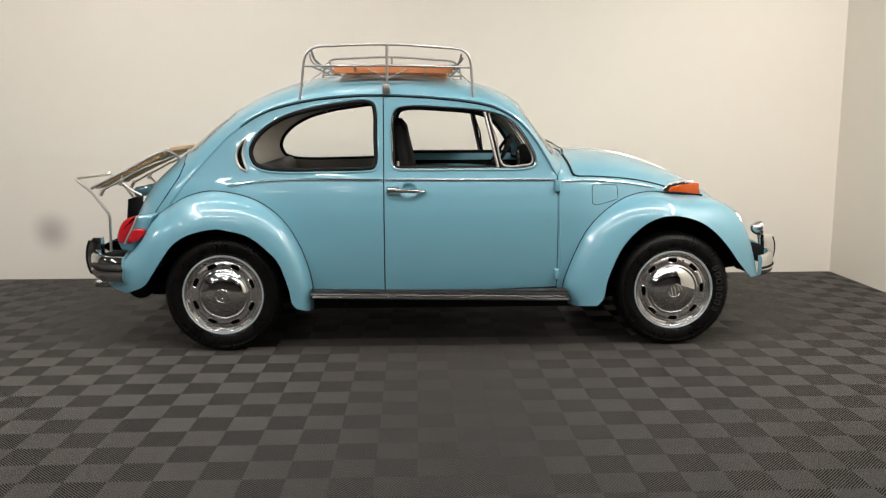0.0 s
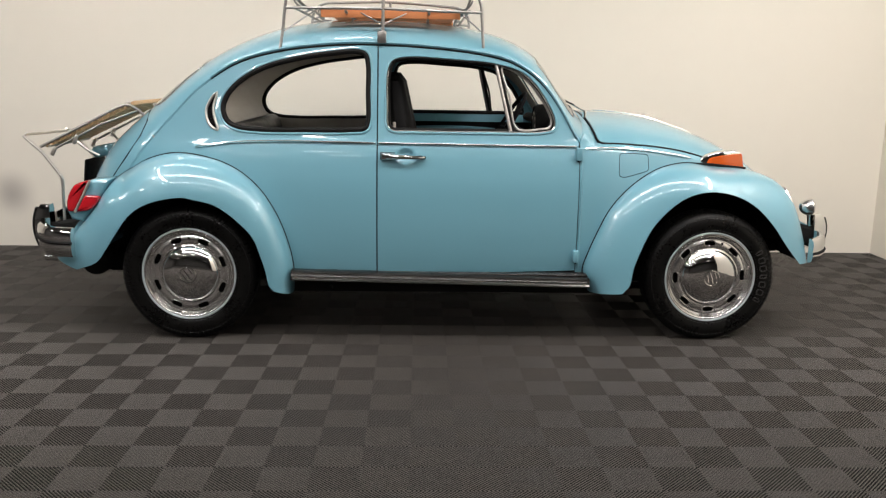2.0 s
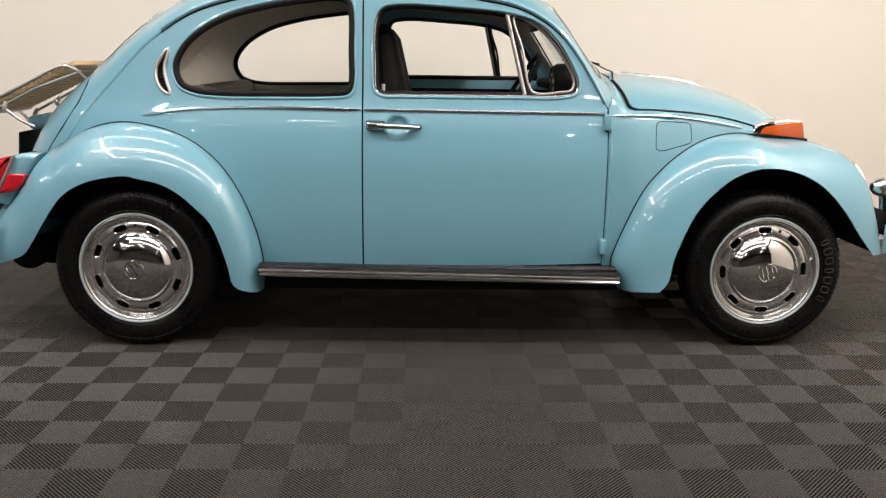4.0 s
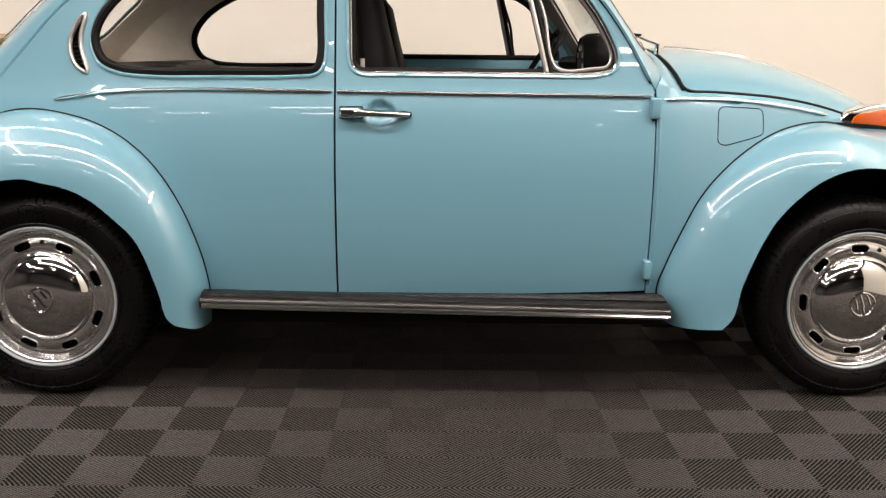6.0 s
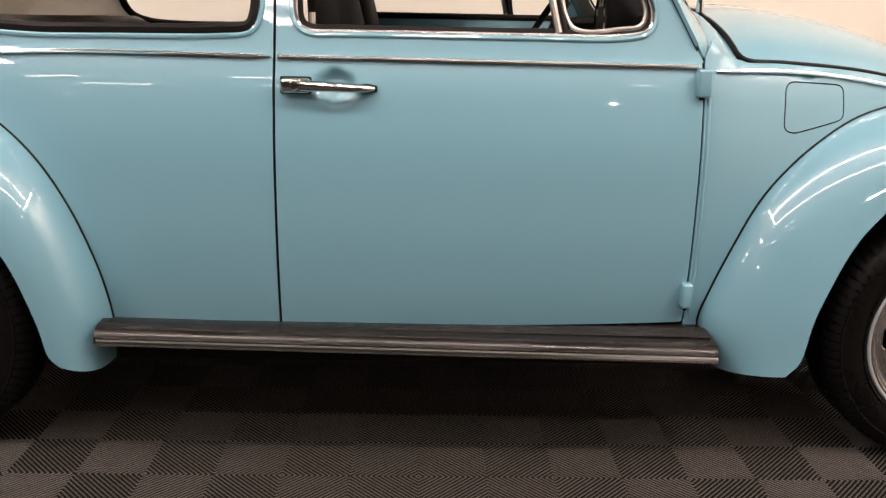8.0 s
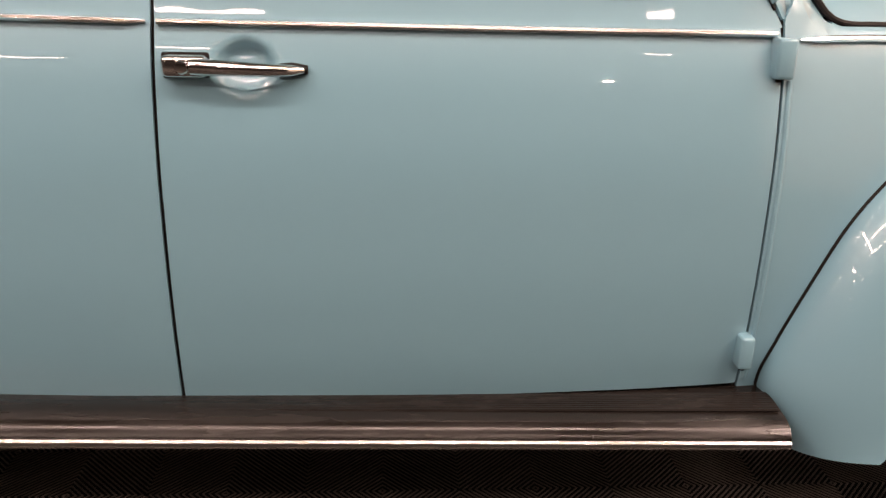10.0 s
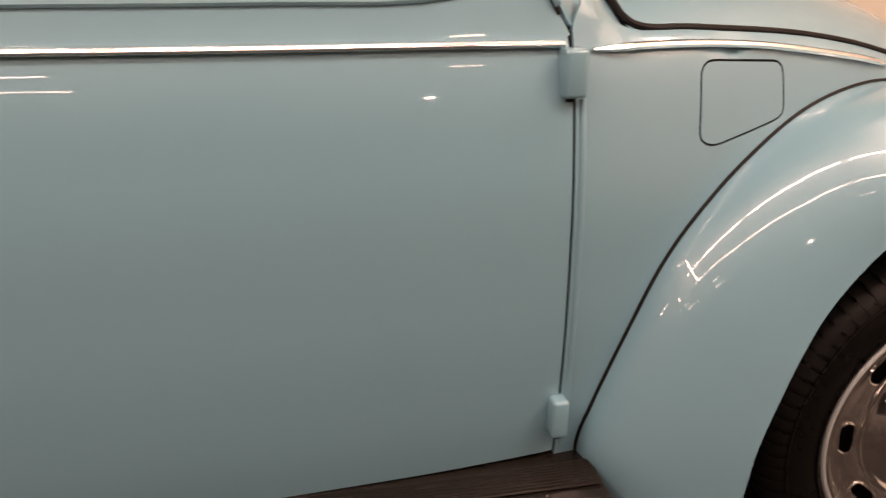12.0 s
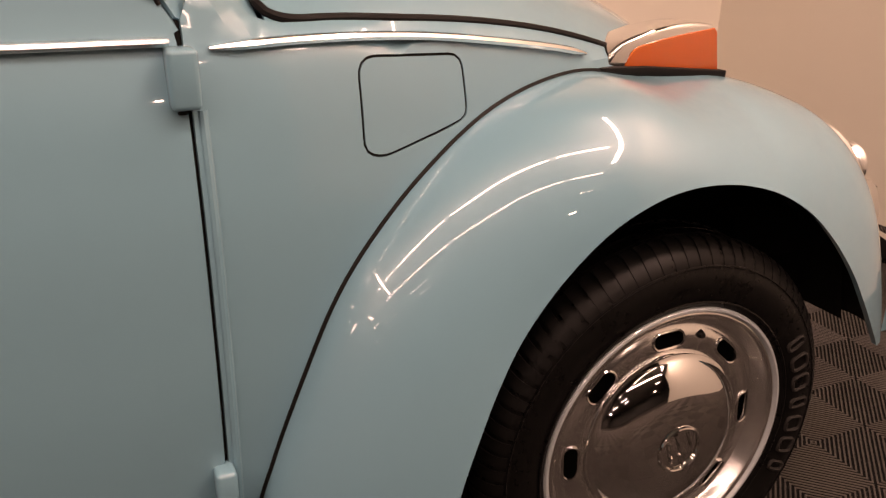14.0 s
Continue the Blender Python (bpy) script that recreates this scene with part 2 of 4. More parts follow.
def solid(v, faces, thick=0.0, flip=False):
    """A bmesh of a surface, with its back and its rim where it has thickness."""
    if isinstance(flip, tuple):
        ref, total = Vector(flip), 0.0
        for f in faces:
            a, b, c = (Vector(v[i]) for i in f[:3])
            total += (b - a).cross(c - a).dot(a - ref)
        flip = total < 0
    if flip:
        faces = [tuple(reversed(f)) for f in faces]
    bm = bmesh.new()
    vs = [bm.verts.new(p) for p in v]
    count = {}
    for f in faces:
        try:
            bm.faces.new([vs[i] for i in f])
        except ValueError:
            continue
        for a, b in zip(f, (*f[1:], f[0])):
            count[(a, b)] = count.get((a, b), 0) + 1
    bm.normal_update()
    if thick:
        nrm = [w.normal.copy() for w in vs]
        back = [bm.verts.new(w.co - n * thick) for w, n in zip(vs, nrm)]
        for f in faces:
            try:
                bm.faces.new([back[i] for i in reversed(f)]).material_index = 1
            except ValueError:
                continue
        rim = {}

        def own(i, low):
            if (i, low) not in rim:
                rim[(i, low)] = bm.verts.new(back[i].co if low else vs[i].co)
            return rim[(i, low)]
        for (a, b) in list(count):
            if (b, a) not in count:
                bm.faces.new([own(b, 0), own(a, 0), own(a, 1), own(b, 1)])
    loose = [w for w in bm.verts if not w.link_faces]
    bmesh.ops.delete(bm, geom=loose, context="VERTS")
    return bm


def loft(rows, thick=0.0, flip=False, closed=False):
    """A surface through rows of points, all of one length. closed: each row is a ring."""
    n = len(rows[0])
    v = [p for r in rows for p in r]
    faces = []
    for i in range(len(rows) - 1):
        for j in range(n if closed else n - 1):
            k = (j + 1) % n
            faces.append((i * n + j, i * n + k, (i + 1) * n + k, (i + 1) * n + j))
    return solid(v, faces, thick, flip)


def tube(path, r, sides=8, closed=False, flat=1.0):
    """A round bar along a path; r one number or one a point; flat squashes it along its second normal."""
    p = [Vector(q) for q in path]
    n = len(p)
    bm = bmesh.new()
    rings, ref = [], None
    for i in range(n):
        t = (p[(i + 1) % n] - p[i - 1]) if closed else (p[min(i + 1, n - 1)] - p[max(i - 1, 0)])
        t.normalize()
        if ref is None:
            ref = t.cross(Vector((0, 0, 1)) if abs(t.z) < 0.9 else Vector((1, 0, 0)))
        ref = (ref - t * ref.dot(t)).normalized()
        up = t.cross(ref)
        ri = r[i] if isinstance(r, (list, tuple)) else r
        rings.append([bm.verts.new(p[i] + ref * math.cos(a) * ri + up * math.sin(a) * ri * flat) for a in (2 * math.pi * k / sides for k in range(sides))])
    for i in range(n if closed else n - 1):
        a, b = rings[i], rings[(i + 1) % n]
        for k in range(sides):
            bm.faces.new([a[k], a[(k + 1) % sides], b[(k + 1) % sides], b[k]])
    if not closed:
        bm.faces.new(list(reversed(rings[0])))
        bm.faces.new(rings[-1])
    bmesh.ops.recalc_face_normals(bm, faces=bm.faces)
    return bm


def lathe(profile, n=64, axis="y", centre=(0, 0, 0), side=-1):
    """A turned shape. profile: (radius, distance outwards along the axis); side: the way the axis points."""
    rows = []
    for r, d in profile:
        ring = []
        for k in range(n):
            a = 2 * math.pi * k / n
            if axis == "y":
                ring.append((centre[0] + r * math.cos(a), centre[1] + side * d, centre[2] + r * math.sin(a)))
            elif axis == "x":
                ring.append((centre[0] + side * d, centre[1] + r * math.cos(a), centre[2] + r * math.sin(a)))
            else:
                ring.append((centre[0] + r * math.cos(a), centre[1] + r * math.sin(a), centre[2] + side * d))
        rows.append(ring)
    bm = loft(rows, closed=True)
    bmesh.ops.remove_doubles(bm, verts=bm.verts, dist=1e-5)
    bmesh.ops.recalc_face_normals(bm, faces=bm.faces)
    return bm


def box(size, at=(0, 0, 0), bevel=0.0, segs=2, turn=None):
    bm = bmesh.new()
    bmesh.ops.create_cube(bm, size=1.0, matrix=Matrix.Diagonal((*size, 1)))
    if bevel:
        bmesh.ops.bevel(bm, geom=bm.edges[:], offset=bevel, segments=segs, profile=0.5, affect="EDGES")
    m = Matrix.Translation(at)
    bmesh.ops.transform(bm, matrix=m @ turn if turn else m, verts=bm.verts)
    return bm


def prism(loop, y0, y1, bevel=0.0):
    """A side outline drawn out across the car, with softened rims."""
    bm = bmesh.new()
    a = [bm.verts.new((x, y0, z)) for x, z in loop]
    b = [bm.verts.new((x, y1, z)) for x, z in loop]
    n = len(loop)
    caps = [bm.faces.new(a), bm.faces.new(list(reversed(b)))]
    for k in range(n):
        bm.faces.new([a[(k + 1) % n], a[k], b[k], b[(k + 1) % n]])
    bmesh.ops.recalc_face_normals(bm, faces=bm.faces)
    if bevel:
        bmesh.ops.bevel(bm, geom=list({e for f in caps for e in f.edges}), offset=bevel, segments=3, profile=0.5, affect="EDGES")
    return bm


def join(*bms):
    """One bmesh of several."""
    out = bms[0]
    for b in bms[1:]:
        me = bpy.data.meshes.new("join")
        b.to_mesh(me)
        out.from_mesh(me)
        b.free()
        bpy.data.meshes.remove(me)
    return out


def part(name, bm, mat, parent=None, label="", angle=35):
    """Links a bmesh as one mesh object under a thing or a part."""
    me = bpy.data.meshes.new(name)
    bm.to_mesh(me)
    bm.free()
    me.polygons.foreach_set("use_smooth", [True] * len(me.polygons))
    me.set_sharp_from_angle(angle=radians(angle))
    for m in mat if isinstance(mat, tuple) else (mat, mat):
        me.materials.append(m)
    ob = new(name, me)
    if parent:
        ob.parent = parent
    return tagged(ob, label) if label else ob


def mirrored(bm):
    """The same shape on the other side of the car."""
    b = bm.copy()
    bmesh.ops.scale(b, vec=(1, -1, 1), verts=b.verts)
    bmesh.ops.reverse_faces(b, faces=b.faces)
    return b


def thing(name, label, category, group=""):
    return tagged(new(name), label, category, group)


# ---- the room ----
BACK, RIGHT, LEFT, REAR = 1.37, 3.10, -9.0, -13.0
SIDE_END, FAR = -4.5, 8.0      # where the cream side wall ends, and the hall's wall beyond it
WIDE, MIDX = FAR - LEFT, (FAR + LEFT) / 2


def wall(name, size, at, label, mat=WALL):
    return tagged(part(name, box(size, at), mat), label, "wall", kind="structure")


wall("wall_north", (WIDE, 0.15, CEIL), (MIDX, BACK + 0.075, CEIL / 2), "plain cream painted wall behind the car")
wall("wall_east", (0.15, BACK - SIDE_END, CEIL), (RIGHT + 0.075, (BACK + SIDE_END) / 2, CEIL / 2), "plain cream painted side wall meeting the back wall")
wall("wall_far_east", (0.15, BACK - REAR, CEIL), (FAR + 0.075, (BACK + REAR) / 2, CEIL / 2), "plain dark painted wall of the hall", DARKWALL)
wall("wall_west", (0.15, BACK - REAR, CEIL), (LEFT - 0.075, (BACK + REAR) / 2, CEIL / 2), "plain dark painted far wall of the hall", DARKWALL)
wall("wall_south", (WIDE + 0.3, 0.15, CEIL), (MIDX, REAR - 0.075, CEIL / 2), "plain dark painted wall closing the hall", DARKWALL)
tagged(part("ceiling", box((WIDE + 0.3, BACK - REAR + 0.3, 0.1), (MIDX, (BACK + REAR) / 2, CEIL + 0.05)), CEILING), "dark grey painted showroom ceiling", "ceiling", kind="structure")
floor = tagged(part("floor", box((WIDE + 0.3, BACK - REAR + 0.3, 0.1), (MIDX, (BACK + REAR) / 2, -0.05 - 0.0141)), FLOORBASE), "black ribbed plastic garage floor tiles", "floor", kind="structure")

# strip lights in rows along the car
LAMP = material("lamp_housing", (0.7, 0.7, 0.7), 0.5)
def strip_light(lx, ly, length, wide, power, turn=0.0):
    fx = thing("ceiling_light", "white strip light fixed under the ceiling", "ceiling light", "strip lights")
    fx.location = (lx, ly, CEIL - 0.1)
    fx.rotation_euler = (0, 0, math.radians(turn))
    part("housing", box((length + 0.06, wide + 0.06, 0.06), (0, 0, 0.07), 0.008), LAMP, fx)
    lamp = bpy.data.lights.new("tube", "AREA")
    lamp.shape, lamp.size, lamp.size_y, lamp.energy, lamp.color = "RECTANGLE", length, wide, power * length, (1.0, 0.96, 0.90)
    lo = new("tube", lamp)
    lo.parent = fx


for ly, power, wide, tubes in TUBE_ROWS:
    for a, b in tubes:
        strip_light((a + b) / 2, ly, b - a, wide, power)
for lx, power, wide, (a, b) in CROSS:
    strip_light(lx, (a + b) / 2, b - a, wide, power, 90)


# ---- the car's body lines ----
PLAN = spline([-1.88, -1.80, -1.70, -1.6, -1.45, -1.25, -1.0, -0.7, -0.35, 0, 0.35, 0.56, 0.77, 0.9, 1.1, 1.3, 1.5, 1.65, 1.75],
              [0.10, 0.25, 0.36, 0.42, 0.485, 0.55, 0.61, 0.648, 0.663, 0.668, 0.663, 0.650, 0.620, 0.592, 0.535, 0.46, 0.35, 0.24, 0.1])
LEAN_IN = spline([0.2, 0.28, 0.40, 0.55, 0.65, 0.72, 0.78, 0.82, 0.85, 0.88, 0.905, 0.92, 0.95, 1.05, 1.2, 1.36], [0.04, 0.025, 0.008, 0.0, 0.001, 0.005, 0.013, 0.0196, 0.0264, 0.0352, 0.0438, 0.0480, 0.0558, 0.0785, 0.110, 0.142])


def half(x, z):
    return PLAN(x) - LEAN_IN(z)


# the line of the roof gutter and rear ridge, and the crown of the car over it
EDGE = [(-1.69, 0.50), (-1.63, 0.61), (-1.560, 0.722), (-1.490, 0.815), (-1.394, 0.927), (-1.297, 1.028), (-1.200, 1.125), (-1.115, 1.188), (-0.980, 1.264), (-0.766, 1.319), (-0.527, 1.345),
        (-0.35, 1.348), (-0.135, 1.339), (0.106, 1.314), (0.258, 1.278), (0.380, 1.203), (0.475, 1.088), (0.577, 0.912)]
CROWN = [(-1.87, 0.52), (-1.84, 0.62), (-1.79, 0.73), (-1.71, 0.85), (-1.605, 0.950), (-1.500, 1.038), (-1.388, 1.133), (-1.258, 1.233), (-1.072, 1.343), (-0.83, 1.433), (-0.57, 1.470),
         (-0.35, 1.478), (-0.12, 1.470), (0.10, 1.440), (0.27, 1.393), (0.408, 1.313), (0.508, 1.172), (0.640, 1.03)]
ROOF_LINE = through_points([(*a, *b) for a, b in zip(EDGE, CROWN)], 0.02)
TOP = math.radians(74)


def roof_at(s, w):
    """s: 0 at the tail to 1 at the foot of the windscreen; w: -1 near side, 0 crown, 1 far side."""
    q = min(max(s, 0), 1) * (len(ROOF_LINE) - 1)
    i = min(int(q), len(ROOF_LINE) - 2)
    ex, ez, cx, cz = (a + (b - a) * (q - i) for a, b in zip(ROOF_LINE[i], ROOF_LINE[i + 1]))
    th = abs(w) * TOP
    k = (1 - math.cos(th)) / (1 - math.cos(TOP))
    y = half(ex, ez) * math.sin(th) / math.sin(TOP)
    return (cx + (ex - cx) * k, math.copysign(y, w), cz + (ez - cz) * k)


def edge_s(x):
    """Where along the roof line the edge passes x."""
    xs = [p[0] for p in ROOF_LINE]
    return float(np.interp(x, xs, np.linspace(0, 1, len(xs))))


def edge_z(x):
    return float(np.interp(x, [p[0] for p in ROOF_LINE], [p[1] for p in ROOF_LINE]))


car = thing("car", "light blue vintage two-door saloon car with chrome trim, parked", "car")

LEN, ARC = 3.45, 0.75


def roof_uv(u, v):
    return roof_at(u / LEN, v / ARC)


MID = (0.0, 0.0, 0.6)


def pair(name, bm, mat, parent=None, label="", angle=35):
    """The part on the near side and its mirror image on the far side."""
    other = mirrored(bm)
    return part(name, bm, mat, parent or car, label, angle), part(name, other, mat, parent or car, label, angle)


def in_uv(loop_sw):
    return [(a * LEN, b * ARC) for a, b in loop_sw]


# ---- roof shell with the openings of windscreen and rear window ----
S0, S1, S2, S3 = edge_s(-1.29), edge_s(-1.085), edge_s(0.375), edge_s(0.54)
rear_loop = rounded(in_uv([(S0, -0.68), (S1, -0.60), (S1, 0.60), (S0, 0.68)]), 0.12, 0.02)
screen_loop = rounded(in_uv([(S2, -0.72), (S3, -0.78), (S3, 0.78), (S2, 0.72)]), 0.07, 0.02)
roof_outer = rounded(in_uv([(0, -0.995), (1, -0.995), (1, 0.995), (0, 0.995)]), 0.0, 0.02)
part("roof", sheet(roof_uv, roof_outer, [rear_loop, screen_loop], 0.032, 0.004, MID), PAINT, car)
for nm, loop in (("rear_window", rear_loop), ("windscreen", screen_loop)):
    g = part(nm, sheet(roof_uv, inset(loop, 0.004), [], 0.05, 0.004, MID), SCREEN, car, "clear glass in a black rubber seal")
    g.visible_shadow = False
    part("seal", tube([Vector(roof_uv(*p)) * 0.998 for p in loop], 0.004, 8, True), RUBBER, g)
    if nm == "rear_window":
        part("trim", tube([Vector(roof_uv(*p)) * 1.004 for p in inset(loop, -0.006)], 0.0025, 6, True), CHROME, g)


# lining under the roof, and the drip rail along its edge
def lining(u, v):
    p = Vector(roof_uv(u, v))
    c = Vector((p.x * 0.97 - 0.01, 0, 0.7))
    return tuple(p + (c - p).normalized() * 0.03)


part("headlining", sheet(lining, rounded(in_uv([(S0 - 0.12, -0.985), (S3, -0.985), (S3, 0.985), (S0 - 0.12, 0.985)]), 0.0, 0.03), [inset(rear_loop, 0.012), screen_loop], 0.05, 0.003, MID), LINER, car, "pale cloth headlining")
rail = [roof_at(edge_s(x), -1) for x in np.linspace(-1.12, 0.56, 70)]
pair("drip_rail", tube([(x, y - 0.004, z + 0.001) for x, y, z in rail], 0.008, 6), PAINT)
groove = [(x, y - 0.003, z - 0.011) for x, y, z in rail]
pair("gutter_seam", tube(groove, 0.0028, 6), RUBBER)
pillar = [roof_at(edge_s(x), -1) for x in np.linspace(0.30, 0.576, 24)]
pair("pillar_return", tube([(x - 0.006, y + 0.010, z - 0.012) for x, y, z in pillar], 0.011, 8), PAINT)
ridge = [roof_at(edge_s(x), -1) for x in np.linspace(-1.62, -1.10, 30)]
pair("body_seam", tube([(x + 0.003, y + 0.004, z - 0.006) for x, y, z in ridge], 0.0095, 10), PAINT)

# ---- side panels ----
HOOD_EDGE = spline([0.60, 0.640, 0.66, 0.70, 0.74, 0.83, 0.92, 1.0, 1.07, 1.14, 1.198, 1.35, 1.5, 1.62, 1.70], [0.960, 0.925, 0.911, 0.906, 0.906, 0.901, 0.894, 0.884, 0.872, 0.856, 0.840, 0.785, 0.70, 0.58, 0.45])


def door_y(x, z):
    y = half(x, z)
    q = ((x + 0.2200) / 0.045) ** 2 + ((z - 0.843) / 0.036) ** 2
    if q < 1:
        k = min(1.0, (1 - q) / 0.55)
        y -= 0.020 * k * k * (3 - 2 * k)
    return y


def near_door(x, z):
    return (x, -door_y(x, z), z)


def near_quarter(x, z):
    return (x, -half(x, z), z)


def near_front(x, z):
    d = HOOD_EDGE(x) - z
    roll = max(0.0, 1 - d / 0.022)
    return (x, -half(x, z) + 0.022 * roll ** 2, z)


R_J = [(-0.736, 0.215), (-0.735, 0.27), (-0.742, 0.362), (-0.765, 0.461), (-0.805, 0.564), (-0.87, 0.67), (-0.955, 0.75), (-1.05, 0.80), (-1.16, 0.828), (-1.27, 0.838), (-1.38, 0.82), (-1.47, 0.782), (-1.56, 0.712), (-1.65, 0.59), (-1.745, 0.475), (-1.828, 0.368)]
R_L = [(-0.812, 0.240), (-0.833, 0.265), (-0.848, 0.34), (-0.882, 0.45), (-0.908, 0.50), (-0.945, 0.54), (-1.012, 0.600), (-1.075, 0.634), (-1.15, 0.652), (-1.21, 0.662), (-1.34, 0.637), (-1.43, 0.585), (-1.51, 0.482), (-1.56, 0.41), (-1.61, 0.355), (-1.705, 0.318)]
R_Y = [0.755, 0.76, 0.765, 0.77, 0.77, 0.77, 0.77, 0.77, 0.77, 0.77, 0.77, 0.765, 0.755, 0.74, 0.72, 0.695]
F_J = [(0.640, 0.225), (0.612, 0.318), (0.632, 0.402), (0.684, 0.53), (0.721, 0.601), (0.766, 0.660), (0.845, 0.731), (0.96, 0.795), (1.10, 0.820), (1.24, 0.803), (1.37, 0.797), (1.475, 0.772), (1.545, 0.733), (1.600, 0.662), (1.645, 0.540), (1.685, 0.372)]
F_L = [(0.7851, 0.24), (0.815, 0.275), (0.8321, 0.3614), (0.8627, 0.4437), (0.8864, 0.4951), (0.9173, 0.5464), (0.974, 0.61), (1.0512, 0.6692), (1.1539, 0.7009), (1.2613, 0.6939), (1.3473, 0.6575), (1.4123, 0.6063), (1.4715, 0.5413), (1.525, 0.47), (1.575, 0.412), (1.615, 0.372)]
F_Y = [0.768, 0.768, 0.765, 0.758, 0.752, 0.745, 0.739, 0.739, 0.739, 0.739, 0.739, 0.739, 0.737, 0.730, 0.713, 0.694]

GAP = 0.003
AX, AZ = -0.350, 0.302
top = [(x, edge_z(x) - 0.008) for x in np.linspace(AX + GAP, 0.535, 44)]
door_loop = resample([(AX + GAP, AZ), *top, (0.569, 0.912), (0.5735, 0.880), (0.5735, 0.320), (AX + GAP, AZ)], 0.013, True)
win_ctrl = [(-0.303, 0.975), (-0.309, 1.06), (-0.306, 1.225), (-0.285, 1.268), (-0.228, 1.285), (0.010, 1.277), (0.190, 1.260), (0.305, 1.226), (0.370, 1.172), (0.434, 1.078), (0.462, 1.005), (0.452, 0.972), (0.404, 0.958), (0.20, 0.955), (0.0, 0.955), (-0.20, 0.955), (-0.280, 0.957)]
door_win = through_points(win_ctrl, 0.013, True)
q_top = [(x, edge_z(x) - 0.014) for x in np.linspace(-1.60, AX - GAP, 60)]
arch_r = [(-1.2 + (x + 1.2) * 0.95, 0.31 + (z - 0.31) * 0.95) for x, z in through_points(R_J, 0.02)]
quarter_loop = resample([*q_top, (AX - GAP, AZ), (-0.72, AZ), *[p for p in arch_r if p[1] > AZ + 0.01 and p[0] > -1.60], q_top[0]], 0.014, True)
q_ctrl = [(-1.070, 1.040), (-1.055, 1.098), (-0.995, 1.168), (-0.879, 1.236), (-0.725, 1.280), (-0.580, 1.304), (-0.445, 1.316), (-0.400, 1.300), (-0.386, 1.255), (-0.384, 1.12), (-0.385, 0.99), (-0.402, 0.958), (-0.470, 0.949), (-0.68, 0.945), (-0.888, 0.944), (-0.990, 0.954), (-1.045, 0.980)]
q_win = through_points(q_ctrl, 0.013, True)
vent_ctrl = [(-1.092, 1.112), (-1.122, 1.075), (-1.138, 1.035), (-1.132, 0.99), (-1.112, 0.962), (-1.086, 0.950), (-1.096, 0.98), (-1.108, 1.02), (-1.108, 1.055), (-1.098, 1.09)]
vent_hole = through_points(vent_ctrl, 0.01, True)
f_top = [(x, HOOD_EDGE(x)) for x in np.linspace(0.60, 1.36, 36)]
arch_f = [(1.2 + (x - 1.2) * 0.95, 0.31 + (z - 0.31) * 0.95) for x, z in through_points(F_J, 0.02)]
front_loop = resample([(0.578, AZ), (0.578, 0.92), *f_top, *[p for p in reversed(arch_f) if p[1] > AZ + 0.01 and p[0] < 1.36], (0.578, AZ)], 0.014, True)
FLAP = rounded([(0.767, 0.868), (0.906, 0.860), (0.910, 0.788), (0.874, 0.778), (0.790, 0.758), (0.767, 0.765)], [0.022, 0.016, 0.012, 0.01, 0.02, 0.018], 0.008)

SIDE = (0.0, 0.0, 0.8)
door_n, door_f = pair("door", sheet(near_door, door_loop, [door_win], 0.010, 0.01, SIDE), PAINT, label="closed light blue door with chrome moulding", angle=75)
pair("rear_quarter", sheet(near_quarter, quarter_loop, [q_win, vent_hole], 0.02, 0.006, SIDE), PAINT)
pair("front_quarter", sheet(near_front, front_loop, [inset(FLAP, -0.0032)], 0.018, 0.006, SIDE), PAINT)
pair("fuel_flap", sheet(near_front, FLAP, [], 0.015, 0.004, SIDE), PAINT)
# dark jambs that close the gaps from within
for gx, z1 in ((AX, 1.33), (0.5745, 0.92)):
    pair("door_jamb", tube([(gx, -half(gx, z) + 0.010, z) for z in np.linspace(0.30, z1, 40)], 0.0055, 6), UNDER)
pair("flap_seam", tube([(x, y + 0.006, z) for x, y, z in (near_front(*p) for p in inset(FLAP, -0.001))], 0.0045, 6, True), UNDER)


# ---- fenders ----
R_CURL, F_CURL = math.radians(86), math.radians(68)


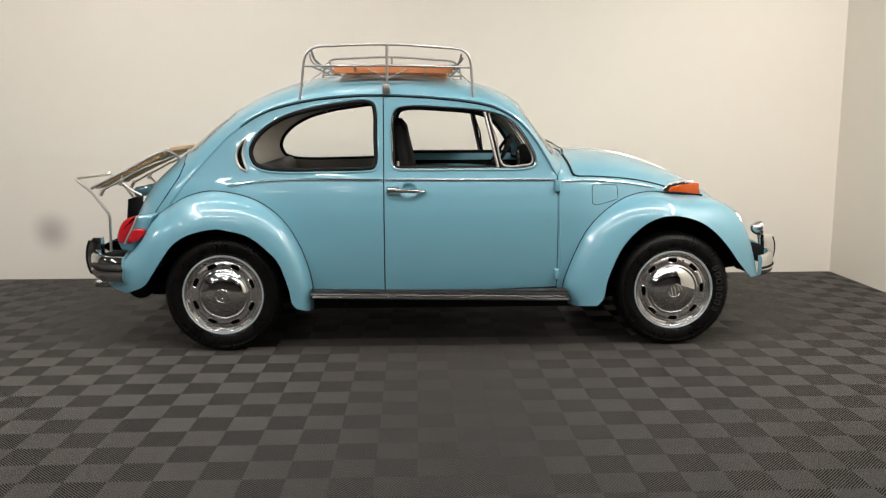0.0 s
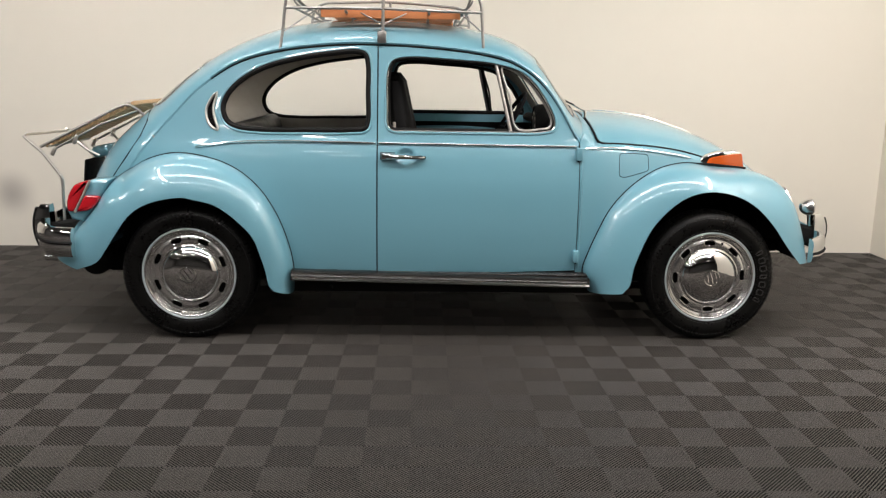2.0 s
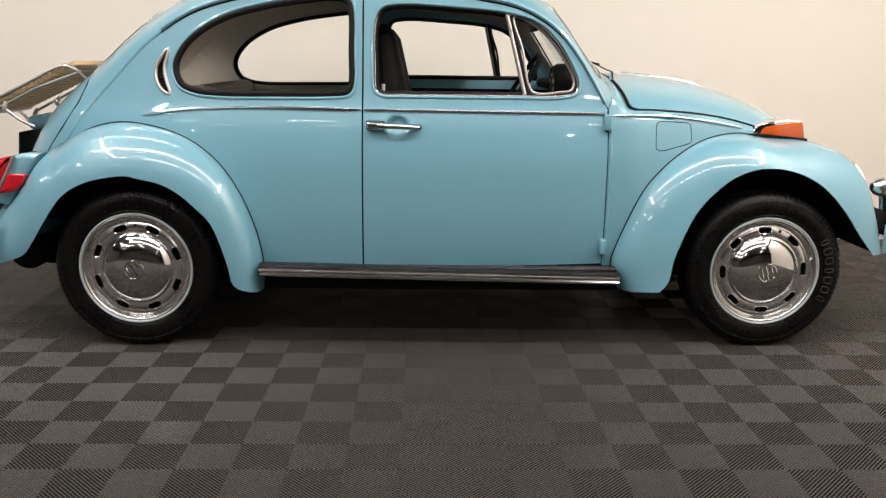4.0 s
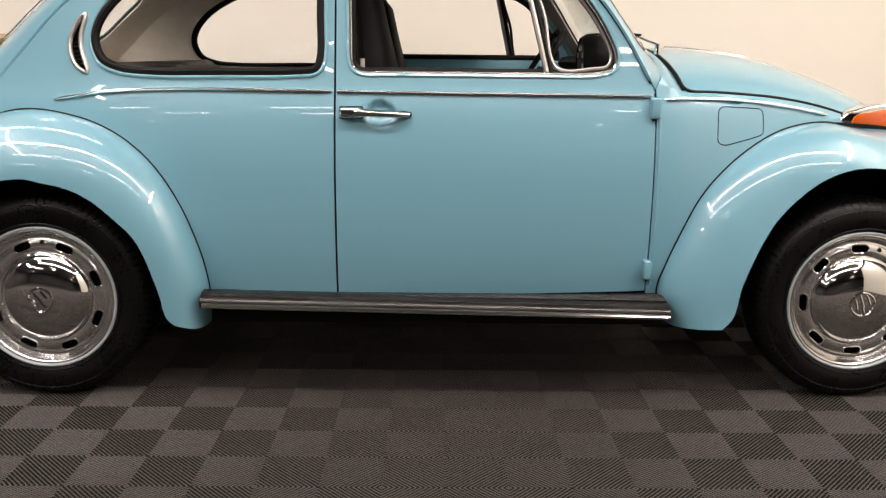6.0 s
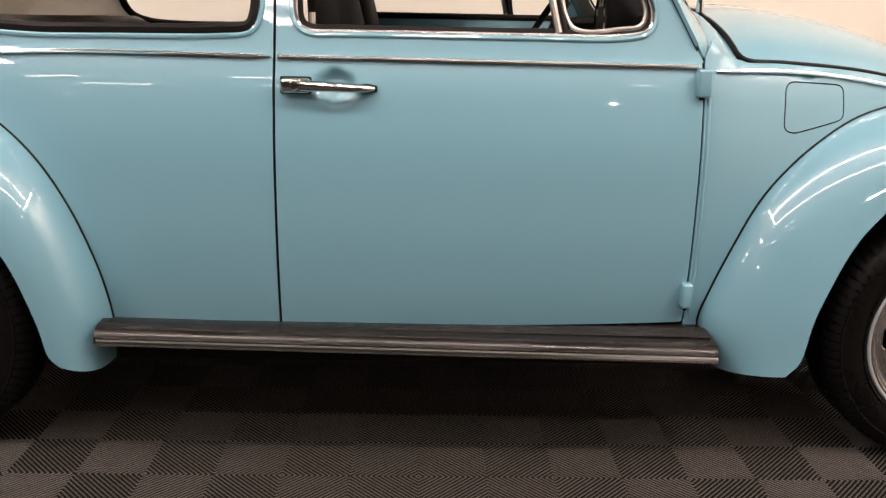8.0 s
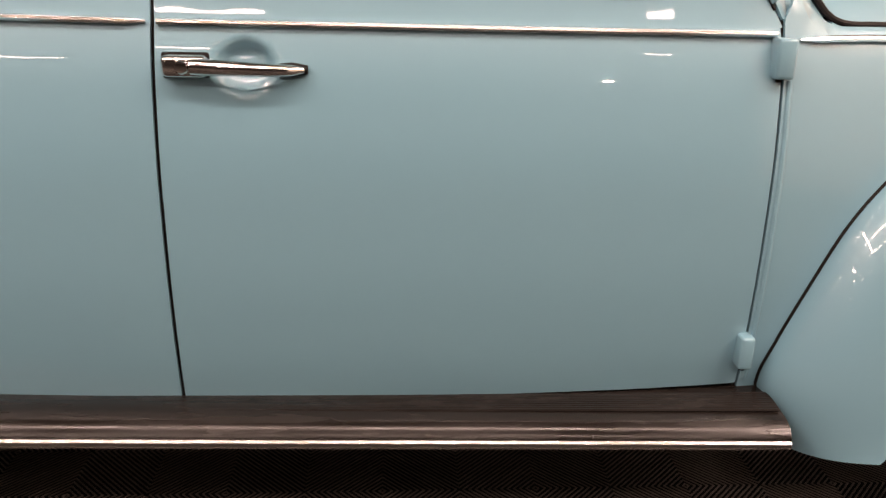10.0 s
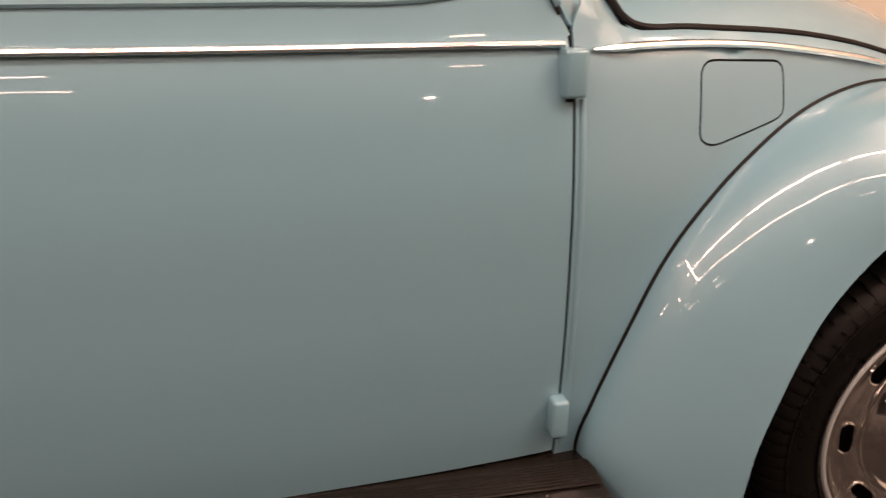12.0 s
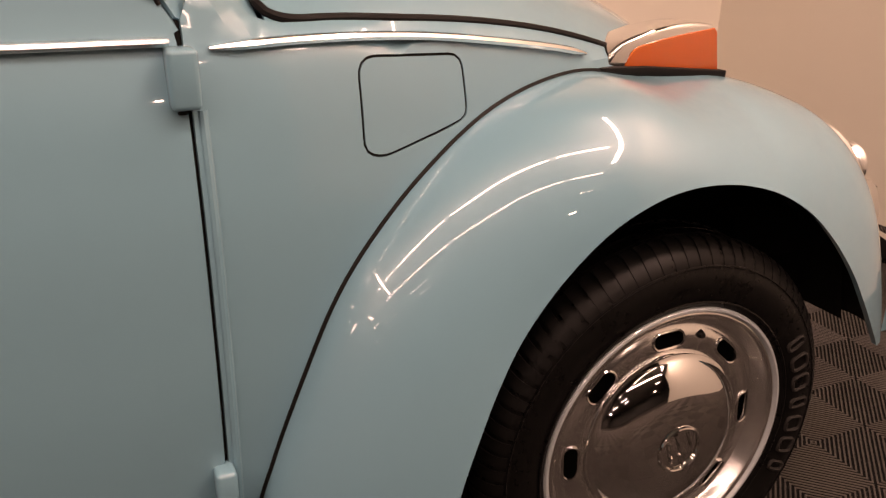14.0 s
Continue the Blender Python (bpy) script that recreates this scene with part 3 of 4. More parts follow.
def fender(js, ls, ys, swell, curl, tuck):
    rows, weld = [], []
    for jx, jz, lx, lz, yo in through_points([(*j, *l, y) for j, l, y in zip(js, ls, ys)], 0.022):
        far = min(max((abs(jx) - 1.28) / 0.3, 0), 1)
        if jx < 0:
            least = 0.56 * far * far * (3 - 2 * far)
        else:
            least = float(np.interp(jx, [1.30, 1.38, 1.48, 1.55, 1.60, 1.69], [0.42, 0.45, 0.47, 0.515, 0.55, 0.59]))
        yj = -max(half(jx, max(jz, 0.3)), least) + 0.012
        weld.append((jx, yj - 0.012, jz))
        dx, dz = jx - lx, jz - lz
        n = math.hypot(dx, dz) + 1e-6
        turn = min(max((jx - 1.25) / 0.1, 0.01), 1)
        row = [(jx - dx / n * 0.05 * turn, yj + 0.14 * turn, jz - dz / n * 0.05 * turn), (jx - dx / n * 0.012 * turn, yj + 0.06 * turn, jz - dz / n * 0.012 * turn)]
        for k in range(22):
            th = curl * k / 21
            f = (1 - math.cos(th)) / (1 - math.cos(curl))
            y = yj + (-yo - yj) * math.sin(th) ** 0.85
            if th > math.pi / 2:
                y = -yo + (yo * tuck) * (1 - math.sin(th)) / (1 - math.sin(curl))
            up = swell * (1 - 0.8 * min(max((jx - 1.05) / 0.2, 0), 1)) * math.sin(th) ** 2 * max(math.cos(th), 0) * 2
            row.append((jx + (lx - jx) * f + dx / n * up, y, jz + (lz - jz) * f + dz / n * up))
        y = row[-1][1]
        row.append((lx + dx / n * 0.004, y + 0.012, lz + dz / n * 0.004))
        row.append((lx + dx / n * 0.014, y + 0.014, lz + dz / n * 0.014))
        rows.append(row)
    return rows, weld


for js, ls, ys, wx, swell, curl, tuck in ((R_J, R_L, R_Y, -1.2, 0.014, R_CURL, 0.02), (F_J, F_L, F_Y, 1.2, 0.016, F_CURL, 0.015)):
    rows, weld = fender(js, ls, ys, swell, curl, tuck)
    pair("fender", loft(rows, 0.004, (wx, -0.4, 0.31)), (PAINT, UNDER))
    pair("fender_piping", tube([p for p in weld if p[0] < 1.30], 0.0038, 6), RUBBER)
    # wheel house behind the wheel
    house = [(wx + (x - wx) * k, 0.31 + (z - 0.31) * 0.86) for x, z, k in ((x, z, 0.86 if x < 1.55 else 0.95) for x, z in js)]
    hp = through_points(house, 0.04)
    pair("wheel_house", join(loft([[(x, -0.58, z), (x, -0.45, z), (x, -0.33, z)] for x, z in hp]),
                             sheet(lambda x, z: (x, -0.33, z), [(x, z) for x, z in hp], [], 0.1, 0.004, False)), UNDER)
part("floor_pan", join(box((1.55, 1.24, 0.10), (-0.08, 0, 0.255), 0.01), box((2.8, 0.72, 0.30), (-0.05, 0, 0.35), 0.02)), UNDER, car)

# ---- hood and cowl ----
HOOD_C = spline([0.66, 0.75, 0.832, 1.006, 1.182, 1.325, 1.433, 1.56, 1.68, 1.75, 1.78], [1.038, 1.040, 1.036, 1.013, 0.964, 0.910, 0.857, 0.780, 0.67, 0.56, 0.45])
def hood_row(t, cut_in=0.0, drop=0.0):
    ex = 0.672 + (1.69 - 0.672) * t
    cx = 0.658 + (1.78 - 0.658) * t
    ez, cz = HOOD_EDGE(ex) + 0.006, HOOD_C(cx) if t < 1 else 0.45
    ey = max(half(ex, ez) - 0.026, 0.08)
    row = []
    for j in range(25):
        w = (-1 + 2 * j / 24) * (ey - cut_in) / ey
        th = abs(w) * math.radians(68)
        q = (1 - math.cos(th)) / (1 - math.cos(math.radians(68)))
        row.append((cx + (ex - cx) * q, math.copysign(ey * math.sin(th) / math.sin(math.radians(68)), w), cz + (ez - cz) * q - drop))
    return row


# the hood's rear corners are rounded off
ROUND = 0.050
rows = []
for t in [*np.linspace(0, 0.05, 8), *np.linspace(0.072, 1, 44)]:
    d = min(t * 1.04, ROUND)
    rows.append(hood_row(t, (ROUND - math.sqrt(ROUND ** 2 - (ROUND - d) ** 2)) * 0.8))
hood_rows = [hood_row(t, 0.0, 0.007) for t in np.linspace(0, 0.11, 6)]
part("hood", loft(rows, 0.006, MID), PAINT, car)
part("hood_ledge", loft(hood_rows, 0.003, MID), PAINT, car)
ring = [*[r[0] for r in reversed(rows[:44])], *rows[0][1:-1], *[r[-1] for r in rows[:44]]]
part("hood_seal", tube([(x - (0.004 if x < 0.75 else 0), y * 1.003, z - 0.004) for x, y, z in ring], 0.0055, 8), RUBBER, car)
cowl_a = [roof_at(1.0, -1 + 2 * j / 24) for j in range(25)]
cowl = []
for k in range(7):
    q = k / 6
    cowl.append([tuple(Vector(a).lerp(Vector(b) + Vector((-0.006, 0, -0.004)), q) + Vector((0, 0, 0.008 * math.sin(q * math.pi)))) for a, b in zip(cowl_a, hood_rows[0])])
part("cowl", loft(cowl, 0.004, MID), PAINT, car)


# ---- running boards ----
def outer_z(x):
    return 0.290 - 0.0185 * x


def board():
    rows = []
    sec = [(-0.60, 0.312, 0), (-0.64, 0.312, 0), (-0.690, 0.029, 1), (-0.725, 0.026, 1), (-0.742, 0.019, 1), (-0.751, 0.006, 1), (-0.750, -0.012, 1), (-0.735, -0.018, 1), (-0.60, -0.018, 1)]
    for x in np.linspace(-0.735, 0.625, 20):
        rows.append([(x, y, z + (outer_z(x) if k else 0)) for y, z, k in sec])
    return loft(rows, 0.0, (0, -0.67, 0.29))


rb, rb2 = pair("running_board", board(), BOARD, label="ribbed black rubber running board with bright edge strip")
for sgn, owner in ((1, rb), (-1, rb2)):
    part("edge_strip", tube([(x, -0.752 * sgn, outer_z(x) - 0.004) for x in np.linspace(-0.728, 0.622, 12)], 0.0082, 10), BRIGHT, owner, "polished bright metal strip")
for i in range(9):
    q = i / 13
    part("rib", tube([(x, -0.655 - 0.080 * q, (0.312 * (1 - q) + (outer_z(x) + 0.0265) * q) + 0.003 * math.sin(q * math.pi)) for x in np.linspace(-0.73, 0.62, 8)], 0.003, 6), BOARD, rb)


# ---- wheels ----
def wheel(x, mid, turn):
    w = new("wheel")
    w.parent = car
    w.location = (x, mid, 0.305)
    w.rotation_euler = (0, math.radians(turn), 0)
    tyre = part("tyre", lathe([(0.196, 0.050), (0.200, 0.060), (0.215, 0.074), (0.245, 0.082), (0.270, 0.080), (0.287, 0.072), (0.297, 0.062), (0.3035, 0.050), (0.304, 0.030), (0.297, 0.029), (0.297, 0.023), (0.305, 0.022),
                               (0.305, 0.003), (0.298, 0.002), (0.298, -0.002), (0.305, -0.003), (0.305, -0.022), (0.297, -0.023), (0.297, -0.029), (0.304, -0.030), (0.3035, -0.050), (0.297, -0.062), (0.270, -0.080), (0.215, -0.074), (0.196, -0.05)], 96), TYRE, w)

    def dish(px, pz):
        r = math.hypot(px, pz)
        return (px, -DISH(r), pz)
    circle = lambda r, n: [(r * math.cos(2 * math.pi * k / n), r * math.sin(2 * math.pi * k / n)) for k in range(n)]
    slots = []
    for k in range(8):
        a = math.radians(22.5 + 45 * k)
        c, t = Vector((math.cos(a), math.sin(a))) * 0.1575, Vector((-math.sin(a), math.cos(a)))
        rad = Vector((math.cos(a), math.sin(a)))
        slots.append([tuple(c + t * (0.0150 * sgn + 0.0120 * math.cos(b)) + rad * 0.0120 * math.sin(b)) for sgn, b0 in ((1, -90), (-1, 90)) for b in (math.radians(b0 + 30 * i) for i in range(7))])
    rim = part("rim", sheet(dish, circle(0.1735, 120), [circle(0.126, 90), *slots], 0.006, 0.003, (0, 0.3, 0)), SATIN, w, "bright silver steel rim with oval slots")
    part("rim_edge", lathe([(0.1735, DISH(0.1735)), (0.1790, 0.0480), (0.1830, 0.0490), (0.1880, 0.0555), (0.1925, 0.0650), (0.1950, 0.0700), (0.1975, 0.0725), (0.2005, 0.0732), (0.2040, 0.0722), (0.2070, 0.0695), (0.2088, 0.0650), (0.2085, 0.0600), (0.199, 0.055)], 120), SATIN, w)
    part("rim_flange", lathe([(0.2040, 0.0690), (0.2050, 0.0745), (0.2072, 0.0768), (0.2105, 0.0766), (0.2128, 0.0735), (0.2130, 0.0660)], 120), FLANGE, w, "pale painted outer flange")
    for sl in slots:
        part("slot_lip", tube([(px, -DISH(math.hypot(px, pz)) - 0.001, pz) for px, pz in sl], 0.002, 6, True), CHROME, rim)
    # raised outlined shapes along the sidewall
    for a0, n in ((-0.09, 7 if x > 0 else 0),):
        for k in range(n):
            a = a0 + 0.155 * k
            er, et = Vector((math.cos(a), 0, math.sin(a))), Vector((-math.sin(a), 0, math.cos(a)))
            c = er * 0.248 + Vector((0, -0.0822, 0))
            wide = 0.012 if k % 3 else 0.007
            loop = [c + er * 0.0150 * math.copysign(abs(math.cos(b)) ** 0.5, math.cos(b)) + et * wide * math.copysign(abs(math.sin(b)) ** 0.5, math.sin(b)) for b in np.linspace(0, 2 * math.pi, 17)[:-1]]
            part("raised_letter", tube(loop, 0.0030, 6, True), LETTER, tyre)
    part("bead_ring", tube([(0.222 * math.cos(a), -0.0775, 0.222 * math.sin(a)) for a in np.linspace(0, 2 * math.pi, 73)[:-1]], 0.0018, 6, True), TYRE, tyre)
    part("bead_ring", tube([(0.276 * math.cos(a), -0.0785, 0.276 * math.sin(a)) for a in np.linspace(0, 2 * math.pi, 73)[:-1]], 0.0018, 6, True), TYRE, tyre)
    for sg in (1, -1):
        bm = bmesh.new()
        for k in range(84):
            a0 = 2 * math.pi * k / 84
            ring = []
            for d, rr, sk in ((0.031, 0.3070, 0.0), (0.050, 0.3060, 0.012), (0.061, 0.2995, 0.020), (0.0715, 0.2895, 0.024), (0.0792, 0.2755, 0.022)):
                for da in (0.0, 0.052):
                    for dr in (0.0, -0.006):
                        a = a0 + da + sk * sg
                        ring.append(bm.verts.new(((rr + dr) * math.cos(a), -d * sg, (rr + dr) * math.sin(a))))
            for q in range(4):
                o, p2 = ring[q * 4:q * 4 + 4], ring[q * 4 + 4:q * 4 + 8]
                bm.faces.new([o[0], o[2], p2[2], p2[0]])
                bm.faces.new([o[0], p2[0], p2[1], o[1]])
                bm.faces.new([o[2], o[3], p2[3], p2[2]])
            bm.faces.new([ring[0], ring[1], ring[3], ring[2]])
            bm.faces.new([ring[16], ring[18], ring[19], ring[17]])
        tagged(part("tread", bm, TREAD, tyre), kind="stuff")
    part("brake_drum", lathe([(0.0, 0.02), (0.185, 0.02), (0.185, -0.05), (0, -0.05)], 32), UNDER, w)
    cap = part("hubcap", lathe([(0.1365, 0.050), (0.1365, 0.0565), (0.134, 0.0615), (0.1295, 0.0630), (0.1265, 0.0665), (0.118, 0.0755), (0.100, 0.0865), (0.074, 0.0935), (0.045, 0.0975), (0.02, 0.0990), (0.0, 0.0993)], 96), CHROME, w, "domed chrome hubcap")
    crest = spline([0.0, 0.02, 0.045], [0.0993, 0.0990, 0.0975])

    def on_cap(px, pz, out):
        return (px, -crest(math.hypot(px, pz)) - out, pz)
    part("emblem", tube([on_cap(0.035 * math.cos(a), 0.035 * math.sin(a), 0.0012) for a in np.linspace(0, 2 * math.pi, 41)[:-1]], 0.0030, 8, True), CHROME, cap)
    for p, q in (((-0.019, 0.022), (0.006, -0.006)), ((0.002, 0.028), (0.020, 0.008)), ((-0.026, 0.006), (-0.006, -0.024)), ((0.002, -0.008), (0.016, -0.022))):
        part("emblem_bar", tube([on_cap(p[0] + (q[0] - p[0]) * k / 4, p[1] + (q[1] - p[1]) * k / 4, 0.0008) for k in range(5)], 0.0028, 6), CHROME, cap)
    part("valve", lathe([(0.0, 0.062), (0.004, 0.061), (0.0055, 0.057), (0.007, 0.052), (0.007, 0.045)], 12, centre=(-0.004, 0, 0.163)), RUBBER, w)
    return w


DISH = spline([0.0, 0.112, 0.125, 0.135, 0.150, 0.164, 0.1735, 0.186], [0.0495, 0.0495, 0.0520, 0.0545, 0.0560, 0.0545, 0.0500, 0.042])
wheel(-1.2, -0.632, 2)
wheel(1.2, -0.612, 20)
for x, mid in ((-1.2, 0.632), (1.2, 0.612)):
    w = new("wheel")
    w.parent = car
    w.location = (x, mid, 0.305)
    part("tyre", lathe([(0.196, 0.05), (0.215, 0.074), (0.245, 0.082), (0.287, 0.072), (0.304, 0.05), (0.304, -0.05), (0.287, -0.072), (0.215, -0.074), (0.196, -0.05)], 64), TYRE, w)
    part("rim", lathe([(0.0, -0.05), (0.196, -0.05), (0.2, 0.0), (0.196, 0.05), (0.0, 0.05)], 48), CHROME, w)

# ---- trim and fittings on the sides ----
def on_side(x, z, off=0.0):
    return (x, -half(x, z) - off, z)


def moulding(pts, r=0.0098, taper=True):
    path = through_points(pts, 0.03)
    n = len(path)
    rad = [r * (0.45 if taper and i in (0, n - 1) else 1.0) for i in range(n)]
    return tube([on_side(x, z, 0.002) for x, z in path], rad, 8, flat=0.55)


def front_side(x, z):
    p = near_front(x, z)
    return (p[0], p[1] - 0.002, p[2])


pair("moulding", moulding([(-1.19, 0.868), (-1.12, 0.880), (-1.03, 0.893), (-0.90, 0.902), (-0.75, 0.906), (-0.55, 0.905), (-0.358, 0.903)]), BRIGHT, label="thin chrome strip")
for owner, b in zip((door_n, door_f), (False, True)):
    bm = moulding([(-0.342, 0.903), (-0.1, 0.902), (0.2, 0.900), (0.4, 0.899), (0.562, 0.897)], taper=False)
    part("moulding", mirrored(bm) if b else bm, BRIGHT, owner, "thin chrome strip")
fm = through_points([(0.602, 0.889), (0.673, 0.891), (0.771, 0.890), (0.874, 0.883), (0.982, 0.869), (1.074, 0.854), (1.128, 0.842)], 0.03)
pair("moulding", tube([front_side(*p) for p in fm], [0.0092 if 0 < i < len(fm) - 1 else 0.004 for i in range(len(fm))], 8, flat=0.6), BRIGHT, label="thin chrome strip")
part("hood_strip", tube([(x, 0, HOOD_C(x) + 0.001) for x in np.linspace(0.75, 1.66, 30)], 0.0028, 6), BRIGHT, car, "thin chrome strip")

# hinges
for z0, z1, x0, x1 in ((0.834, 0.894, 0.556, 0.586), (0.362, 0.420, 0.559, 0.583)):
    for sgn in (1, -1):
        xm, zm = (x0 + x1) / 2, (z0 + z1) / 2
        y = -(half(xm, zm) + 0.008) * sgn
        hin = part("hinge", box((x1 - x0, 0.036, z1 - z0), (xm, y, zm), 0.0055, 3), PAINT, car)
        part("hinge_pin", tube([(x0 + 0.012, y - 0.004 * sgn, z0 - 0.005), (x0 + 0.012, y - 0.004 * sgn, z0 + 0.004)], 0.005, 8), UNDER, hin)
# raised bead of the front pillar beside the door
pair("pillar_bead", tube([on_side(0.5875, z, -0.0015) for z in np.linspace(0.33, 0.83, 20)], 0.0055, 10), PAINT)

# door handles
for sgn, owner in ((1, door_n), (-1, door_f)):
    yb = -half(-0.30, 0.845)

    def at_handle(x, z, out):
        return (x, (-half(x, z) - out) * sgn, z)
    h = part("handle", join(box((0.064, 0.026, 0.031), at_handle(-0.301, 0.8455, 0.016), 0.0085, 4),
                            tube([at_handle(-0.290, 0.8455, 0.022), at_handle(-0.262, 0.8450, 0.026), at_handle(-0.22, 0.8440, 0.029), at_handle(-0.18, 0.8425, 0.027), at_handle(-0.152, 0.8415, 0.018), at_handle(-0.136, 0.841, 0.010)],
                                 [0.0125, 0.0118, 0.0104, 0.0092, 0.0082, 0.0045], 14)), CHROME, owner, "chrome grip handle with push button")
    part("handle_base", box((0.067, 0.010, 0.036), at_handle(-0.3025, 0.8450, 0.003), 0.004, 2), RUBBER, h)
    part("handle_foot", tube([at_handle(x, 0.8410, 0.003) for x in (-0.172, -0.152, -0.130)], [0.008, 0.0105, 0.006], 10), RUBBER, h)
    part("push_button", lathe([(0.0, 0.0335), (0.0085, 0.0330), (0.0095, 0.0305), (0.0110, 0.0290), (0.0115, 0.026)], 8, centre=(-0.303, yb * sgn, 0.8455), side=-sgn), CHROME, h)

# side windows: rubber seals, bright frames and panes
for sgn in (1, -1):
    def place(x, z, off):
        return (x, (-half(x, z) - off) * sgn, z)
    q = part("quarter_window", sheet(lambda x, z: place(x, z, -0.012), inset(q_win, 0.004), [], 0.06, 0.004, SIDE), GLASS, car, "clear quarter window glass in a black rubber seal")
    q.visible_shadow = False
    part("seal", tube([place(x, z, -0.004) for x, z in inset(q_win, 0.008)], 0.013, 8, True), RUBBER, q)
    part("bead", tube([place(x, z, 0.001) for x, z in inset(q_win, -0.006)], 0.006, 8, True), PAINT, q)
    own = door_n if sgn == 1 else door_f
    part("window_bead", tube([place(x, z, 0.0005) for x, z in inset(door_win, -0.005)], 0.0055, 8, True), PAINT, own)
    part("window_frame", tube([place(x, z, 0.0) for x, z in inset(door_win, 0.002)], 0.0050, 6, True), BRIGHT, own, "thin bright window frame")
    part("window_felt", tube([place(x, z, -0.014) for x, z in inset(door_win, 0.008)], 0.009, 6, True), RUBBER, own)
    post = part("vent_post", tube([place(0.186, 1.262, -0.006), place(0.222, 1.11, -0.006), place(0.257, 0.962, -0.006)], 0.008, 8), ALU, own, "grey metal vent window post")
    part("post_rubber", tube([place(0.200, 1.262, -0.012), place(0.236, 1.11, -0.012), place(0.271, 0.962, -0.012)], 0.008, 8), RUBBER, post)
    vent = through_points([(0.284, 0.972), (0.247, 1.12), (0.213, 1.248), (0.300, 1.216), (0.360, 1.163), (0.424, 1.070), (0.448, 1.005), (0.436, 0.978), (0.395, 0.970)], 0.014, True)
    v = part("vent_window", sheet(lambda x, z: place(x, z, -0.010), inset(vent, 0.004), [], 0.05, 0.004, SIDE), GLASS, own, "small glass vent window")
    v.visible_shadow = False
    part("vent_frame", tube([place(x, z, -0.008) for x, z in inset(vent, 0.003)], 0.0055, 6, True), ALU if sgn == 1 else RUBBER, own)

# crescent vents behind the quarter windows
for sgn in (1, -1):
    def place(x, z, off):
        return (x, (-half(x, z) - off) * sgn, z)
    cv = part("crescent_vent", tube([place(x, z, 0.002) for x, z in inset(vent_hole, -0.003)], 0.0065, 8, True), PALE, car, "crescent air vent with chrome surround")
    part("vent_back", sheet(lambda x, z: place(x, z, -0.03), inset(vent_hole, -0.01), [], 0.03, 0.003, SIDE), UNDER, cv)
    for k in range(11):
        z = 0.968 + 0.0125 * k
        part("slat", tube([place(-1.140, z, -0.010), place(-1.085, z + 0.004, -0.010)], 0.0035, 6), RUBBER, cv)

# ---- front: indicators, headlamps, bumper ----
for sgn in (1, -1):
    up = 0.001

    def set_in(bm):
        """Shortens the lamp and turns it along the fender."""
        for v in bm.verts:
            q = (v.co.x - 1.168) / 0.222
            v.co.x = 1.176 + 0.214 * q
            v.co.y += 0.010 * q * sgn
            v.co.z = 0.800 + (v.co.z - 0.800) * 0.93
        return bm
    body = through_points([(1.168, 0.818), (1.176, 0.836), (1.196, 0.852), (1.239, 0.866), (1.290, 0.875), (1.343, 0.877), (1.376, 0.873)], 0.012)
    sig = part("indicator", set_in(prism([(x, z + up) for x, z in (*body, (1.380, 0.862), (1.384, 0.800), (1.239, 0.812))], -0.415 * sgn, -0.486 * sgn, 0.007)), CHROME, car, "amber indicator in a chrome housing")
    lens = [(x, z + up) for x, z in ((1.203, 0.812), (1.214, 0.838), (1.225, 0.846), (1.262, 0.854), (1.320, 0.862), (1.376, 0.868), (1.382, 0.862), (1.394, 0.796), (1.292, 0.804))]
    part("lens", set_in(prism(lens, -0.420 * sgn, -0.489 * sgn, 0.002)), AMBER, sig, "orange plastic lens")
    part("gasket", set_in(prism([(x, z + up) for x, z in ((1.150, 0.820), (1.239, 0.816), (1.402, 0.799), (1.402, 0.786), (1.239, 0.802), (1.154, 0.804))], -0.405 * sgn, -0.500 * sgn, 0.002)), RUBBER, sig)
    hl = part("headlamp", lathe([(0.090, -0.012), (0.097, 0.0), (0.094, 0.014), (0.086, 0.020), (0.083, 0.016)], 40, "x", (0, 0, 0), 1), SATIN, car, "round headlamp with chrome ring")
    hl.matrix_basis = pose(1.576, -0.528 * sgn, 0.630, 0, -18, 0)
    part("glass", lathe([(0.085, 0.016), (0.07, 0.026), (0.04, 0.034), (0.0, 0.037)], 32, "x", (0, 0, 0), 1), LENS, hl, "pale fluted glass")
    part("reflector", lathe([(0.083, 0.010), (0.06, -0.006), (0.02, -0.014), (0.0, -0.015)], 32, "x", (0, 0, 0), 1), SATIN, hl)


def blade(path, height, depth, bulge):
    """A bumper blade along a path in plan: rounded face with a flat back."""
    rows = []
    p = through_points(path, 0.03)
    for i, (x, y, z) in enumerate(p):
        a, b = Vector(p[max(i - 1, 0)]), Vector(p[min(i + 1, len(p) - 1)])
        t = (b - a).normalized()
        n = Vector((t.y, -t.x, 0)).normalized() * bulge
        ring = []
        for dn, dz in ((0, -0.5), (0.5, -0.5), (0.85, -0.40), (1.0, -0.2), (0.92, -0.06), (0.92, 0.06), (1.0, 0.2), (0.85, 0.40), (0.5, 0.5), (0, 0.5)):
            ring.append(Vector((x, y, z + dz * height)) + n * dn * depth)
        rows.append(ring)
    bm = loft(rows, closed=True)
    bmesh.ops.holes_fill(bm, edges=[e for e in bm.edges if e.is_boundary], sides=20)
    bmesh.ops.recalc_face_normals(bm, faces=bm.faces)
    return bm


